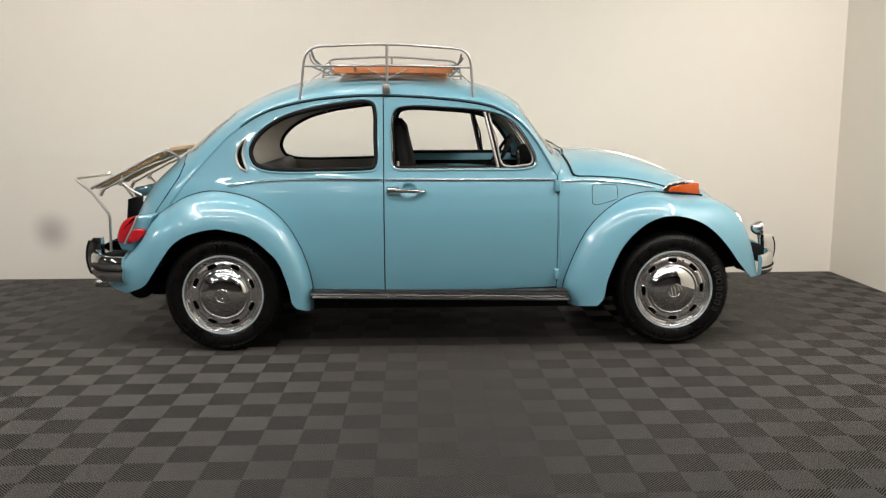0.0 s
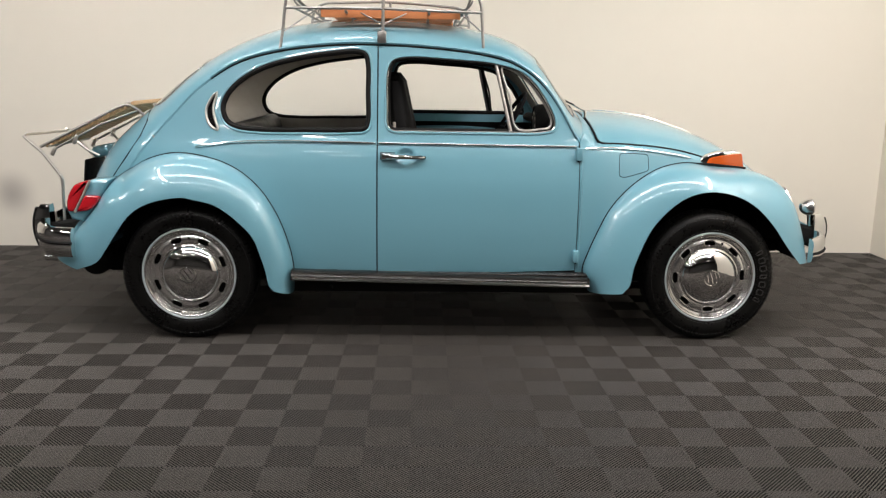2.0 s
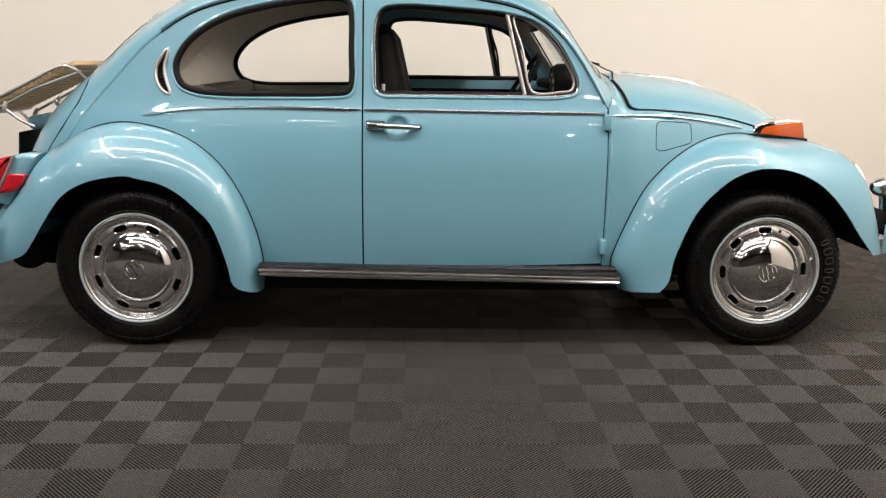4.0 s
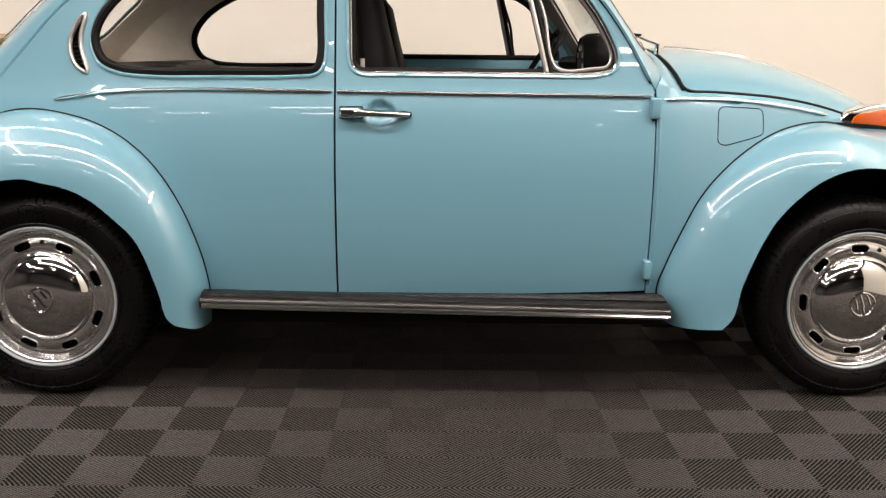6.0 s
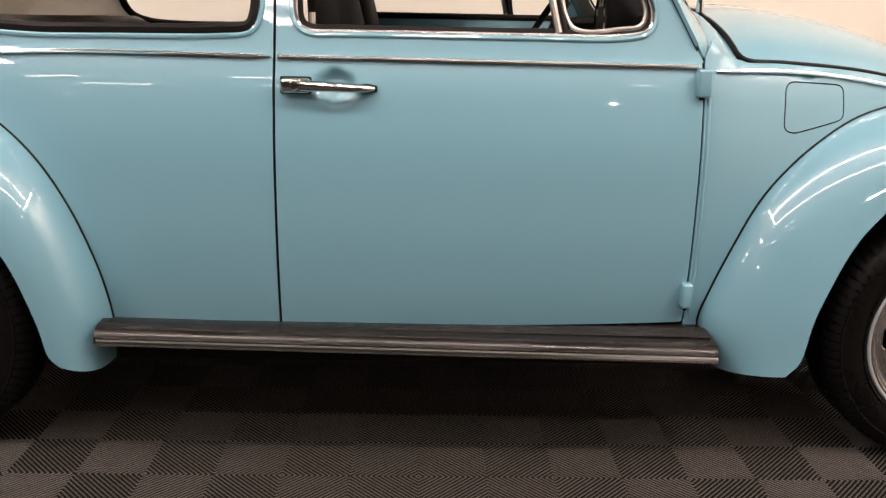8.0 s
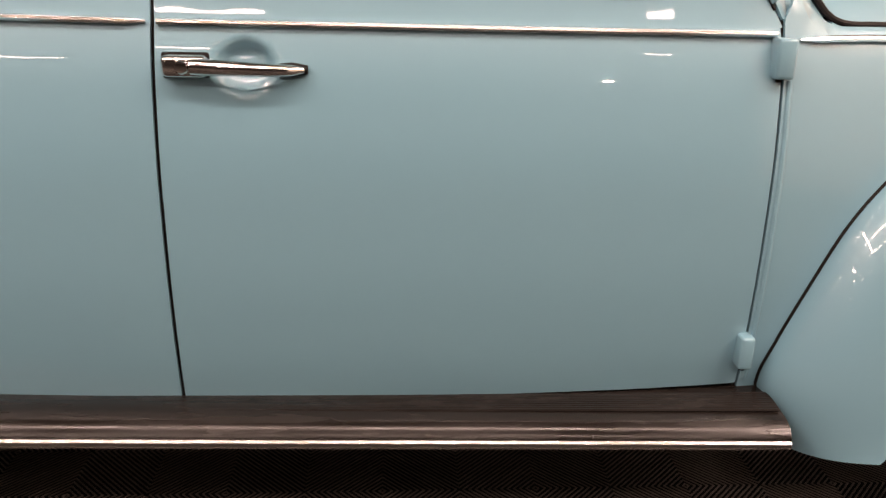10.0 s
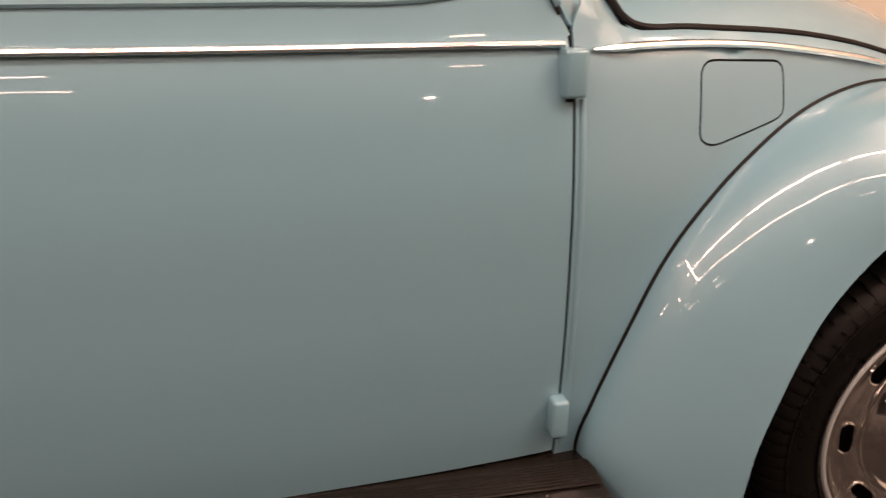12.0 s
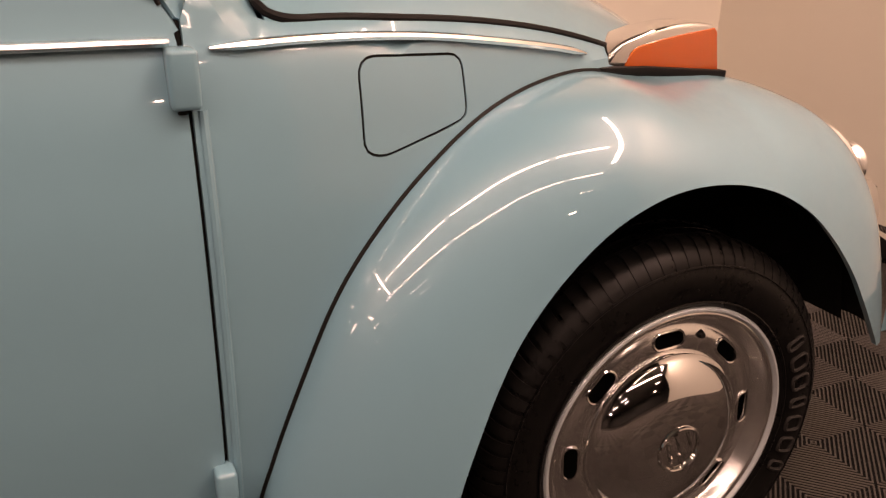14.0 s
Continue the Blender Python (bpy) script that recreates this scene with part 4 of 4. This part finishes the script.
def guard(x, y, z0, z1, depth, way):
    rows = []
    for q in np.linspace(0, 1, 12):
        z = z0 + (z1 - z0) * q
        d = depth * (0.55 + 0.45 * math.sin(q * math.pi) ** 0.6)
        w = 0.030 * (0.7 + 0.3 * math.sin(q * math.pi) ** 0.5)
        rows.append([(x + way * d * c, y + w * s, z) for c, s in ((0, -1), (0.6, -1), (0.9, -0.75), (1, -0.3), (1, 0.3), (0.9, 0.75), (0.6, 1), (0, 1))])
    bm = loft(rows, closed=True)
    bmesh.ops.holes_fill(bm, edges=[e for e in bm.edges if e.is_boundary], sides=20)
    bmesh.ops.recalc_face_normals(bm, faces=bm.faces)
    return bm


F_PATH = [(1.665, -0.655, 0.430), (1.695, -0.640, 0.432), (1.745, -0.585, 0.436), (1.780, -0.48, 0.440), (1.805, -0.25, 0.444), (1.812, 0, 0.445), (1.805, 0.25, 0.444), (1.780, 0.48, 0.440), (1.745, 0.585, 0.436), (1.695, 0.640, 0.432), (1.665, 0.655, 0.430)]
fb = part("front_bumper", blade(F_PATH, 0.112, 0.030, 1), CHROME, car, "curved chrome bumper with black rubber strip")
def strip_on(path, off, dz):
    p = through_points(path, 0.04)
    out = []
    for i, (x, y, z) in enumerate(p):
        a, b = Vector(p[max(i - 1, 0)]), Vector(p[min(i + 1, len(p) - 1)])
        t = (b - a).normalized()
        n = Vector((t.y, -t.x, 0)).normalized()
        out.append(Vector((x, y, z + dz)) + n * off)
    return out


part("rubber_strip", tube(strip_on(F_PATH, 0.028, -0.012), 0.007, 6), RUBBER, fb)
R_PATH = [(-1.700, -0.712, 0.449), (-1.79, -0.694, 0.450), (-1.86, -0.62, 0.453), (-1.91, -0.52, 0.454), (-1.945, -0.30, 0.455), (-1.955, 0, 0.456), (-1.945, 0.30, 0.455), (-1.91, 0.52, 0.454), (-1.86, 0.62, 0.453), (-1.79, 0.694, 0.450), (-1.700, 0.712, 0.449)]
rbm = part("rear_bumper", blade(R_PATH, 0.132, 0.034, -1), CHROME, car, "curved chrome bumper with black rubber strip")
part("rubber_strip", tube(strip_on(R_PATH, -0.0325, 0.0), 0.009, 6), RUBBER, rbm)
for sgn in (1, -1):
    g = part("overrider", guard(1.760, -0.47 * sgn, 0.41, 0.575, 0.068, 1), CHROME, fb)
    part("pad", tube([(1.760 + 0.068 * (0.55 + 0.45 * math.sin((z - 0.41) / 0.165 * math.pi) ** 0.6), -0.47 * sgn, z) for z in np.linspace(0.43, 0.556, 10)], 0.010, 8), RUBBER, g)
    g = part("overrider", guard(-1.895, -0.47 * sgn, 0.365, 0.585, 0.085, -1), CHROME, rbm)
    part("pad", tube([(-1.895 - 0.085 * (0.55 + 0.45 * math.sin((z - 0.365) / 0.22 * math.pi) ** 0.6), -0.47 * sgn, z) for z in np.linspace(0.385, 0.565, 10)], 0.012, 8), RUBBER, g)
    part("bracket", tube([(1.50, -0.44 * sgn, 0.50), (1.66, -0.46 * sgn, 0.49), (1.80, -0.47 * sgn, 0.45)], 0.024, 8, flat=2.0), UNDER, fb)
    part("bracket", tube([(-1.55, -0.45 * sgn, 0.50), (-1.75, -0.47 * sgn, 0.48), (-1.91, -0.47 * sgn, 0.45)], 0.022, 8, flat=2.0), UNDER, rbm)
    lamp = part("driving_lamp", lathe([(0.0, -0.045), (0.018, -0.042), (0.032, -0.028), (0.041, -0.005), (0.043, 0.006), (0.040, 0.012), (0.036, 0.010), (0.024, 0.016), (0.0, 0.019)], 32, "x", (1.742, -0.46 * sgn, 0.606), 1), SATIN, car, "round chrome driving lamp on the bumper")
    part("lamp_stalk", tube([(1.742, -0.46 * sgn, 0.57), (1.755, -0.46 * sgn, 0.48)], 0.008, 8), CHROME, lamp)
    ex = part("exhaust_tip", lathe([(0.010, 0.0), (0.017, 0.002), (0.0205, 0.006), (0.0205, 0.20), (0.014, 0.20), (0.013, 0.012)], 24, "x", (-1.975, -0.40 * sgn, 0.314), 1), CHROME, car, "chrome exhaust tail pipe")
    # tail lamps on the rear fenders
    upper = rounded([(-1.745, 0.578), (-1.747, 0.625), (-1.731, 0.670), (-1.704, 0.706), (-1.640, 0.722), (-1.672, 0.655), (-1.714, 0.578)], [0.012, 0.02, 0.025, 0.025, 0.006, 0.02, 0.006], 0.01)
    tl = part("tail_lamp", prism(upper, -0.535 * sgn, -0.662 * sgn, 0.012), RED, car, "red tail lamp lens with chrome divider")
    lower = rounded([(-1.663, 0.653), (-1.597, 0.653), (-1.603, 0.622), (-1.644, 0.586), (-1.704, 0.577)], [0.006, 0.014, 0.015, 0.015, 0.006], 0.01)
    part("turn_lens", prism(lower, -0.545 * sgn, -0.668 * sgn, 0.008), RED, tl, "red plastic lens")
    part("lamp_divider", tube([(-1.637, -0.655 * sgn, 0.720), (-1.667, -0.664 * sgn, 0.654), (-1.709, -0.664 * sgn, 0.577)], 0.0060, 6), PALE, tl)
    part("lamp_pad", box((0.016, 0.05, 0.05), (-1.752, -0.60 * sgn, 0.596), 0.004, 2), RUBBER, tl)
    house = through_points([(-1.735, 0.540), (-1.755, 0.60), (-1.735, 0.670), (-1.690, 0.706), (-1.62, 0.724), (-1.545, 0.728)], 0.02)
    part("lamp_housing", prism([*house, (-1.60, 0.640), (-1.68, 0.530)], -0.515 * sgn, -0.648 * sgn, 0.018), PAINT, tl)
    apron = through_points([(-1.60, 0.56), (-1.70, 0.54), (-1.75, 0.48), (-1.76, 0.42)], 0.03)
    part("rear_apron", prism([*apron, (-1.62, 0.40)], -0.25 * sgn, -0.61 * sgn, 0.01), PAINT, car)

part("silencer", join(lathe([(0.0, 0.50), (0.062, 0.49), (0.070, 0.47), (0.070, -0.47), (0.062, -0.49), (0.0, -0.50)], 32, "y", (-1.705, 0, 0.312), 1), box((0.22, 0.86, 0.10), (-1.56, 0, 0.30), 0.02, 2)), UNDER, car, "dark exhaust silencer under the tail")

# engine lid seam, number plate and its lamp
for sgn in (1, -1):
    part("lid_seam", tube([Vector(roof_at(edge_s(x), w * -sgn)) * 1.0005 for x, w in ((-1.315, 0.50), (-1.36, 0.72), (-1.42, 0.84), (-1.50, 0.88), (-1.58, 0.86), (-1.66, 0.80))], 0.0035, 6), UNDER, car)
part("number_plate", box((0.010, 0.26, 0.14), (-1.862, 0, 0.690), 0.003, 2, pose(0, 0, 0, 0, 6, 0)), RUBBER, car, "black number plate seen edge on")
part("plate_lamp", join(box((0.115, 0.18, 0.060), (-1.785, 0, 0.802), 0.024, 3, pose(0, 0, 0, 0, -12, 0))), PAINT, car)

# wipers
for y in (-0.30, 0.18):
    wp = part("wiper", tube([(0.650, y, 1.046), (0.630, y + 0.05, 1.058), (0.592, y + 0.22, 1.092)], 0.004, 6), CHROME, car)
    part("wiper_blade", tube([(0.602, y + 0.04, 1.076), (0.590, y + 0.40, 1.094)], 0.004, 6), RUBBER, wp)
    part("wiper_spindle", lathe([(0.0, 0.014), (0.008, 0.013), (0.010, 0.0), (0.010, -0.02)], 16, "z", (0.650, y, 1.035), 1), CHROME, wp)

# jacking point under the sill
pair("jack_point", tube([(-0.565, -0.60, 0.232), (-0.565, -0.655, 0.232)], 0.009, 10), UNDER)

# ---- inside the car ----
for sgn in (1, -1):
    def place(x, z, off):
        return (x, (-half(x, z) - off) * sgn, z)
    part("quarter_lining", sheet(lambda x, z: place(x, z, -0.035), resample([(-1.42, 0.86), (-0.37, 0.86), *[(x, edge_z(x) - 0.006) for x in np.linspace(-0.37, -1.42, 40)], (-1.42, 0.86)], 0.02, True), [inset(q_win, 0.004)], 0.04, 0.003, SIDE), LINER, car, "pale cloth side lining")
    part("door_card", sheet(lambda x, z: place(x, z, -0.045), rounded([(-0.34, 0.36), (0.56, 0.36), (0.56, 0.942), (-0.34, 0.942)], 0.02, 0.03), [], 0.06, 0.004, SIDE), VINYL, door_n if sgn == 1 else door_f, "black vinyl door card")


sill = part("inner_sill", box((0.80, 0.022, 0.095), (0.06, 0.583, 0.945), 0.008, 3), PAINT, door_f)
part("sill_pad", tube([(x, 0.575, 0.996) for x in np.linspace(-0.33, 0.45, 12)], 0.011, 8), RUBBER, sill)


def front_seat(y):
    st = part("front_seat", box((0.48, 0.48, 0.16), (0.03, y, 0.47), 0.05, 4), VINYL, car, "black vinyl bucket seat with high back")
    rows = []
    for q in np.linspace(0, 1, 18):
        z = 0.52 + 0.70 * q
        xc = -0.180 - 0.100 * q
        w = float(np.interp(q, [0, 0.45, 0.68, 0.80, 0.94, 1.0], [0.235, 0.235, 0.20, 0.155, 0.140, 0.09]))
        d = float(np.interp(q, [0, 0.5, 0.8, 0.95, 1.0], [0.075, 0.068, 0.050, 0.042, 0.015]))
        ring = []
        for k in range(20):
            a = 2 * math.pi * k / 20
            ring.append((xc + d * math.copysign(abs(math.cos(a)) ** 0.7, math.cos(a)), y + w * math.copysign(abs(math.sin(a)) ** 0.6, math.sin(a)), z))
        rows.append(ring)
    bm = loft(rows, closed=True)
    bmesh.ops.holes_fill(bm, edges=[e for e in bm.edges if e.is_boundary], sides=24)
    bmesh.ops.recalc_face_normals(bm, faces=bm.faces)
    part("backrest", bm, VINYL, st)
    part("release_knob", tube([(-0.275, y - 0.235, 0.955), (-0.275, y - 0.235, 0.995)], 0.007, 8), LINER, st)


front_seat(-0.33)
front_seat(0.33)
rs = part("rear_seat", box((0.45, 1.06, 0.16), (-0.72, 0, 0.48), 0.05, 4), GREYV, car, "dark grey vinyl rear bench seat")
part("backrest", box((0.14, 1.02, 0.48), (-0.980, 0, 0.738), 0.05, 4, pose(0, 0, 0, 0, -14, 0)), GREYV, rs)
part("parcel_shelf", box((0.38, 0.92, 0.02), (-1.22, 0, 0.905), 0.004), LINER, car)
part("cabin_floor", box((1.75, 1.14, 0.02), (-0.30, 0, 0.33), 0.004), VINYL, car, "black floor covering")
# dashboard with padded top and a round instrument
dash = part("dashboard", box((0.10, 1.10, 0.20), (0.535, 0, 0.87), 0.025, 3), PAINT, car, "blue metal dashboard with black pad")
part("dash_pad", tube([(0.485, y, 0.972 + 0.012 * math.cos(y * 2)) for y in np.linspace(-0.53, 0.53, 20)], 0.034, 12, flat=0.75), VINYL, dash)
pod = part("instrument_pod", lathe([(0.0, -0.085), (0.05, -0.075), (0.080, -0.045), (0.094, 0.0), (0.092, 0.035), (0.080, 0.055), (0.075, 0.05), (0.0, 0.045)], 32, "x", (0.452, -0.33, 0.985), -1), VINYL, dash)
part("dial", lathe([(0.0, 0.052), (0.068, 0.052), (0.070, 0.047)], 32, "x", (0.452, -0.33, 0.985), -1), RUBBER, pod)
for k in range(6):
    a = math.radians(30 + 40 * k)
    part("dial_mark", box((0.003, 0.005, 0.016), (0.397, -0.33 + 0.05 * math.cos(a), 0.985 + 0.05 * math.sin(a))), LINER, pod)
wheel_at = Vector((0.335, 0.34, 0.945))
axis = Vector((-0.86, 0, 0.52)).normalized()
sidev = Vector((0, 1, 0))
upv = axis.cross(sidev)
sw = part("steering_wheel", tube([wheel_at + (sidev * math.cos(a) + upv * math.sin(a)) * 0.195 for a in np.linspace(0, 2 * math.pi, 49)[:-1]], 0.0115, 10, True), VINYL, car, "thin black steering wheel")
for a in (0.15, math.pi - 0.15, -math.pi / 2 - 0.5, -math.pi / 2 + 0.5):
    part("spoke", tube([wheel_at - axis * 0.03, wheel_at + (sidev * math.cos(a) + upv * math.sin(a)) * 0.19], 0.008, 6), VINYL, sw)
part("column", tube([wheel_at, wheel_at - axis * 0.35], 0.026, 12), VINYL, sw)
part("mirror_inside", box((0.015, 0.20, 0.05), (0.36, 0.0, 1.235), 0.006, 2), VINYL, car)

# ---- roof rack ----
rack = thing("roof_rack", "silver tube roof rack with varnished wooden slats", "roof rack")
for sgn in (1, -1):
    y = -0.50 * sgn

    def rk(x, z, dy=0.0):
        return (x, (-0.50 + dy) * sgn, z)
    part("side_rail", tube(through_points([rk(-0.797, 1.312, -0.012), rk(-0.783, 1.40), rk(-0.772, 1.49), rk(-0.758, 1.552), rk(-0.715, 1.591), rk(-0.60, 1.601), rk(-0.327, 1.608), rk(-0.05, 1.592), rk(0.078, 1.575), rk(0.112, 1.535), rk(0.122, 1.45), rk(0.130, 1.330, -0.006)], 0.02), 0.0070, 8), ALU, rack)
    part("lower_rail", tube([rk(-0.770, 1.497), rk(-0.327, 1.499), rk(0.120, 1.488)], 0.0065, 8), ALU, rack)
    part("post", tube([rk(-0.328, 1.606), rk(-0.330, 1.392)], 0.0075, 8), ALU, rack)
    part("clamp", box((0.040, 0.030, 0.055), (-0.333, -0.530 * sgn, 1.373), 0.005, 2), ALU, rack, "grey metal gutter clamp")
    for a, b in (((-0.775, 1.395), (-0.65, 1.492)), ((-0.33, 1.43), (-0.20, 1.498)), ((-0.33, 1.43), (-0.46, 1.498)), ((0.125, 1.40), (0.03, 1.490))):
        part("brace", tube([rk(*a), (b[0], -0.40 * sgn, b[1])], 0.0035, 6), ALU, rack)
for x, top_z in ((-0.772, 1.555), (0.113, 1.535)):
    inn = 0.05 if x < 0 else -0.05
    part("end_rail", tube(through_points([(x + inn * 0.9, -0.50, top_z + 0.022), (x + inn * 1.1, -0.47, top_z - 0.02), (x + inn * 1.5, -0.42, top_z - 0.042), (x + inn * 1.7, 0, top_z - 0.045), (x + inn * 1.5, 0.42, top_z - 0.042), (x + inn * 1.1, 0.47, top_z - 0.02), (x + inn * 0.9, 0.50, top_z + 0.022)], 0.03), 0.0065, 8), ALU, rack)
    for sgn in (1, -1):
        part("corner_hoop", tube(through_points([(x + inn * 0.7, -0.495 * sgn, top_z + 0.005), (x + inn * 0.9, -0.48 * sgn, 1.520), (x + inn * 1.4, -0.46 * sgn, 1.503), (x + inn * 2.4, -0.44 * sgn, 1.500)], 0.02), 0.0045, 6), ALU, rack)
    part("end_bar", tube([(x + inn, -0.50, 1.494), (x + inn, 0.50, 1.494)], 0.0065, 8), ALU, rack)
    for y in (-0.22, 0.22):
        part("upright", tube([(x + inn * 1.7, y, top_z - 0.045), (x + inn, y, 1.494)], 0.0055, 6), ALU, rack)
for x in (-0.50, -0.12):
    part("cross_bar", tube([(x, -0.48, 1.485), (x, 0.48, 1.485)], 0.007, 8), ALU, rack)
for k in range(8):
    y = -0.370 + 0.1057 * k
    part("slat", box((0.630, 0.074, 0.014), (-0.297, y, 1.500), 0.003, 2), WOOD, rack)
for y in (-0.415, 0.415):
    part("side_board", box((0.645, 0.014, 0.040), (-0.297, y, 1.482), 0.003, 2), WOOD, rack)

# ---- rack over the engine lid ----
lr = thing("luggage_rack", "silver tube rear rack with tan wooden slats above the engine lid", "luggage rack")
LOW, HIGH = Vector((-2.000, 0, 0.842)), Vector((-1.545, 0, 1.062))
for sgn in (1, -1):
    y = -0.26 * sgn
    part("side_rail", tube(through_points([(-2.018, y, 0.834), (-1.87, y, 0.908), (-1.74, y, 0.974), (-1.630, y, 1.030), (-1.580, y, 1.044), (-1.535, y, 1.022), (-1.500, y * 0.97, 0.985)], 0.03), 0.0070, 8), ALU, lr)
    part("lower_rail", tube([(-1.95, y, 0.825), (-1.72, y, 0.947), (-1.52, y, 1.022)], 0.0055, 8), ALU, lr)
    part("leg", tube([(-1.928, y, 0.440), (-1.925, y, 0.60), (-1.922, y, 0.668), (-1.927, y, 0.688), (-1.940, y, 0.708), (-2.010, y, 0.806), (-2.078, y, 0.868), (-2.094, y, 0.884), (-2.090, y * 0.92, 0.893)], 0.0075, 8), PALE, lr)
    part("strut", tube([(-1.86, y, 0.880), (-1.80, y * 0.9, 0.82), (-1.755, y * 0.8, 0.790)], 0.0065, 8), PALE, lr)
    part("bracket", box((0.02, 0.012, 0.05), (-1.955, y, 0.815), 0.005, 2, pose(0, 0, 0, 0, 25, 0)), PALE, lr)
    part("bracket", box((0.02, 0.012, 0.05), (-1.845, y, 0.872), 0.005, 2, pose(0, 0, 0, 0, 25, 0)), PALE, lr)
part("top_bar", tube([(-2.090, -0.24, 0.893), (-2.094, 0.24, 0.880)], 0.0075, 8), PALE, lr)
for k in range(17):
    c = LOW.lerp(HIGH, (k + 0.5) / 17)
    part("slat", box((0.021, 0.50, 0.020), (c.x, 0, c.z - 0.006), 0.002, 1, pose(0, 0, 0, 0, -26, 0)), PALEWOOD, lr)
part("cross_bar", tube([(-1.975, -0.26, 0.838), (-1.975, 0.26, 0.838)], 0.007, 8), PALE, lr)
part("cross_bar", tube([(-1.585, -0.26, 1.048), (-1.585, 0.26, 1.048)], 0.007, 8), PALE, lr)

# round dish lamps under the ceiling, behind the viewer
for lx, ly in ((3.0, -9.0), (-6.6, -8.6)):
    dl = thing("dish_lamp", "round white dish lamp hanging under the ceiling", "ceiling light", "dish lamps")
    dl.location = (lx, ly, CEIL - 0.35)
    part("dish", lathe([(0.05, 0.05), (0.15, 0.02), (0.21, -0.05), (0.215, -0.05), (0.155, 0.03), (0.05, 0.06)], 32, "z", (0, 0, 0), 1), LAMP, dl)
    part("rod", tube([(0, 0, 0.05), (0, 0, 0.35)], 0.008, 6), LAMP, dl)
    bulb = bpy.data.lights.new("bulb", "AREA")
    bulb.shape, bulb.size, bulb.energy, bulb.color = "DISK", 0.22, 60.0, (1.0, 0.93, 0.84)
    bo = new("bulb", bulb)
    bo.parent = dl
    bo.location = (0, 0, -0.02)

# ---- floor tiles ----
SQ = 0.1524


def ridged_tile():
    """A tile of two by two squares with slanting ribs, each square across its neighbours."""
    verts, faces = [], []

    def quad(*ps):
        k = len(verts)
        verts.extend(ps)
        faces.append(tuple(range(k, k + len(ps))))
    n = 12
    p = SQ / n
    for i in range(2):
        for j in range(2):
            ox, oy = i * SQ, j * SQ
            down = (i + j) % 2 == 0

            def put(a, b, z):
                return (ox + a, oy + (b if down else SQ - b), z)

            def cut(c, z):
                """Ends of the line a + b = c inside the square."""
                lo, hi = max(0.0, c - SQ), min(SQ, c)
                return put(hi, c - hi, z), put(lo, c - lo, z)
            for k in range(2 * n):
                c = k * p + p * 0.5
                rows = [cut(min(max(c + d * p, 0.0), 2 * SQ), z) for d, z in ((-0.185, -0.0020), (-0.165, -0.0009), (-0.10, -0.0001), (0.10, -0.0001), (0.165, -0.0009), (0.185, -0.0020))]
                for a, b in zip(rows, rows[1:]):
                    q = (a[0], a[1], b[1], b[0])
                    quad(*q)
    bm = bmesh.new()
    vs = [bm.verts.new(v) for v in verts]
    for f in faces:
        g = bm.faces.new([vs[k] for k in f])
        g.normal_update()
        if g.normal.z < 0:
            g.normal_flip()
    s = 2 * SQ
    base = [bm.verts.new(v) for v in ((0.001, 0.001, -0.0135), (s - 0.001, 0.001, -0.0135), (s - 0.001, s - 0.001, -0.0135), (0.001, s - 0.001, -0.0135))]
    bm.faces.new(base).material_index = 1
    low = [bm.verts.new((v.co.x, v.co.y, -0.0139)) for v in base]
    for k in range(4):
        bm.faces.new([base[k], low[k], low[(k + 1) % 4], base[(k + 1) % 4]])
    return bm


tile_bm = ridged_tile()
tile_mesh = bpy.data.meshes.new("floor_tile")
tile_bm.to_mesh(tile_mesh)
tile_bm.free()
tile_mesh.materials.append(FLOORT)
tile_mesh.materials.append(FLOORBASE)
GX, GY = -0.183, -0.932
spots = [(GX + 2 * SQ * i, GY + 2 * SQ * j) for i in range(-15, 12) for j in range(-12, 9)]
spots = [q for q in spots if q[0] + 2 * SQ < RIGHT + 0.3 and q[1] < BACK - 0.005]
spots.sort(key=lambda q: (q[0] - 0.2) ** 2 + 1.6 * (q[1] + 1.2) ** 2)
for q in spots[:300]:
    t = new("floor_tile", tile_mesh)
    t.parent = floor
    t.location = (*q, 0)
rest = bmesh.new()
for q in spots[300:]:
    k = len(rest.verts)
    rest.from_mesh(tile_mesh)
    rest.verts.ensure_lookup_table()
    bmesh.ops.translate(rest, vec=(*q, 0), verts=rest.verts[k:])
far_tiles = part("floor_tiles", rest, (FLOORT, FLOORBASE), floor)
tagged(far_tiles, kind="stuff")
# plain stretch of the same floor outside the ribbed area
FLOORFAR = mottle(material("floor_plain", (0.036, 0.033, 0.031), 0.75, Specular_IOR_Level=0.2), 6, 0.5, (0.022, 0.020, 0.019))
x_end, y_end = GX - 30 * SQ, GY - 24 * SQ
part("floor_plain", join(box((x_end - LEFT, BACK - REAR, 0.010), ((x_end + LEFT) / 2, (BACK + REAR) / 2, -0.009)),
                         box((FAR - x_end, y_end - REAR, 0.010), ((FAR + x_end) / 2, (y_end + REAR) / 2, -0.009)), box((FAR - RIGHT - 0.2, BACK - y_end, 0.010), ((FAR + RIGHT + 0.2) / 2, (BACK + y_end) / 2, -0.009))), FLOORFAR, floor)
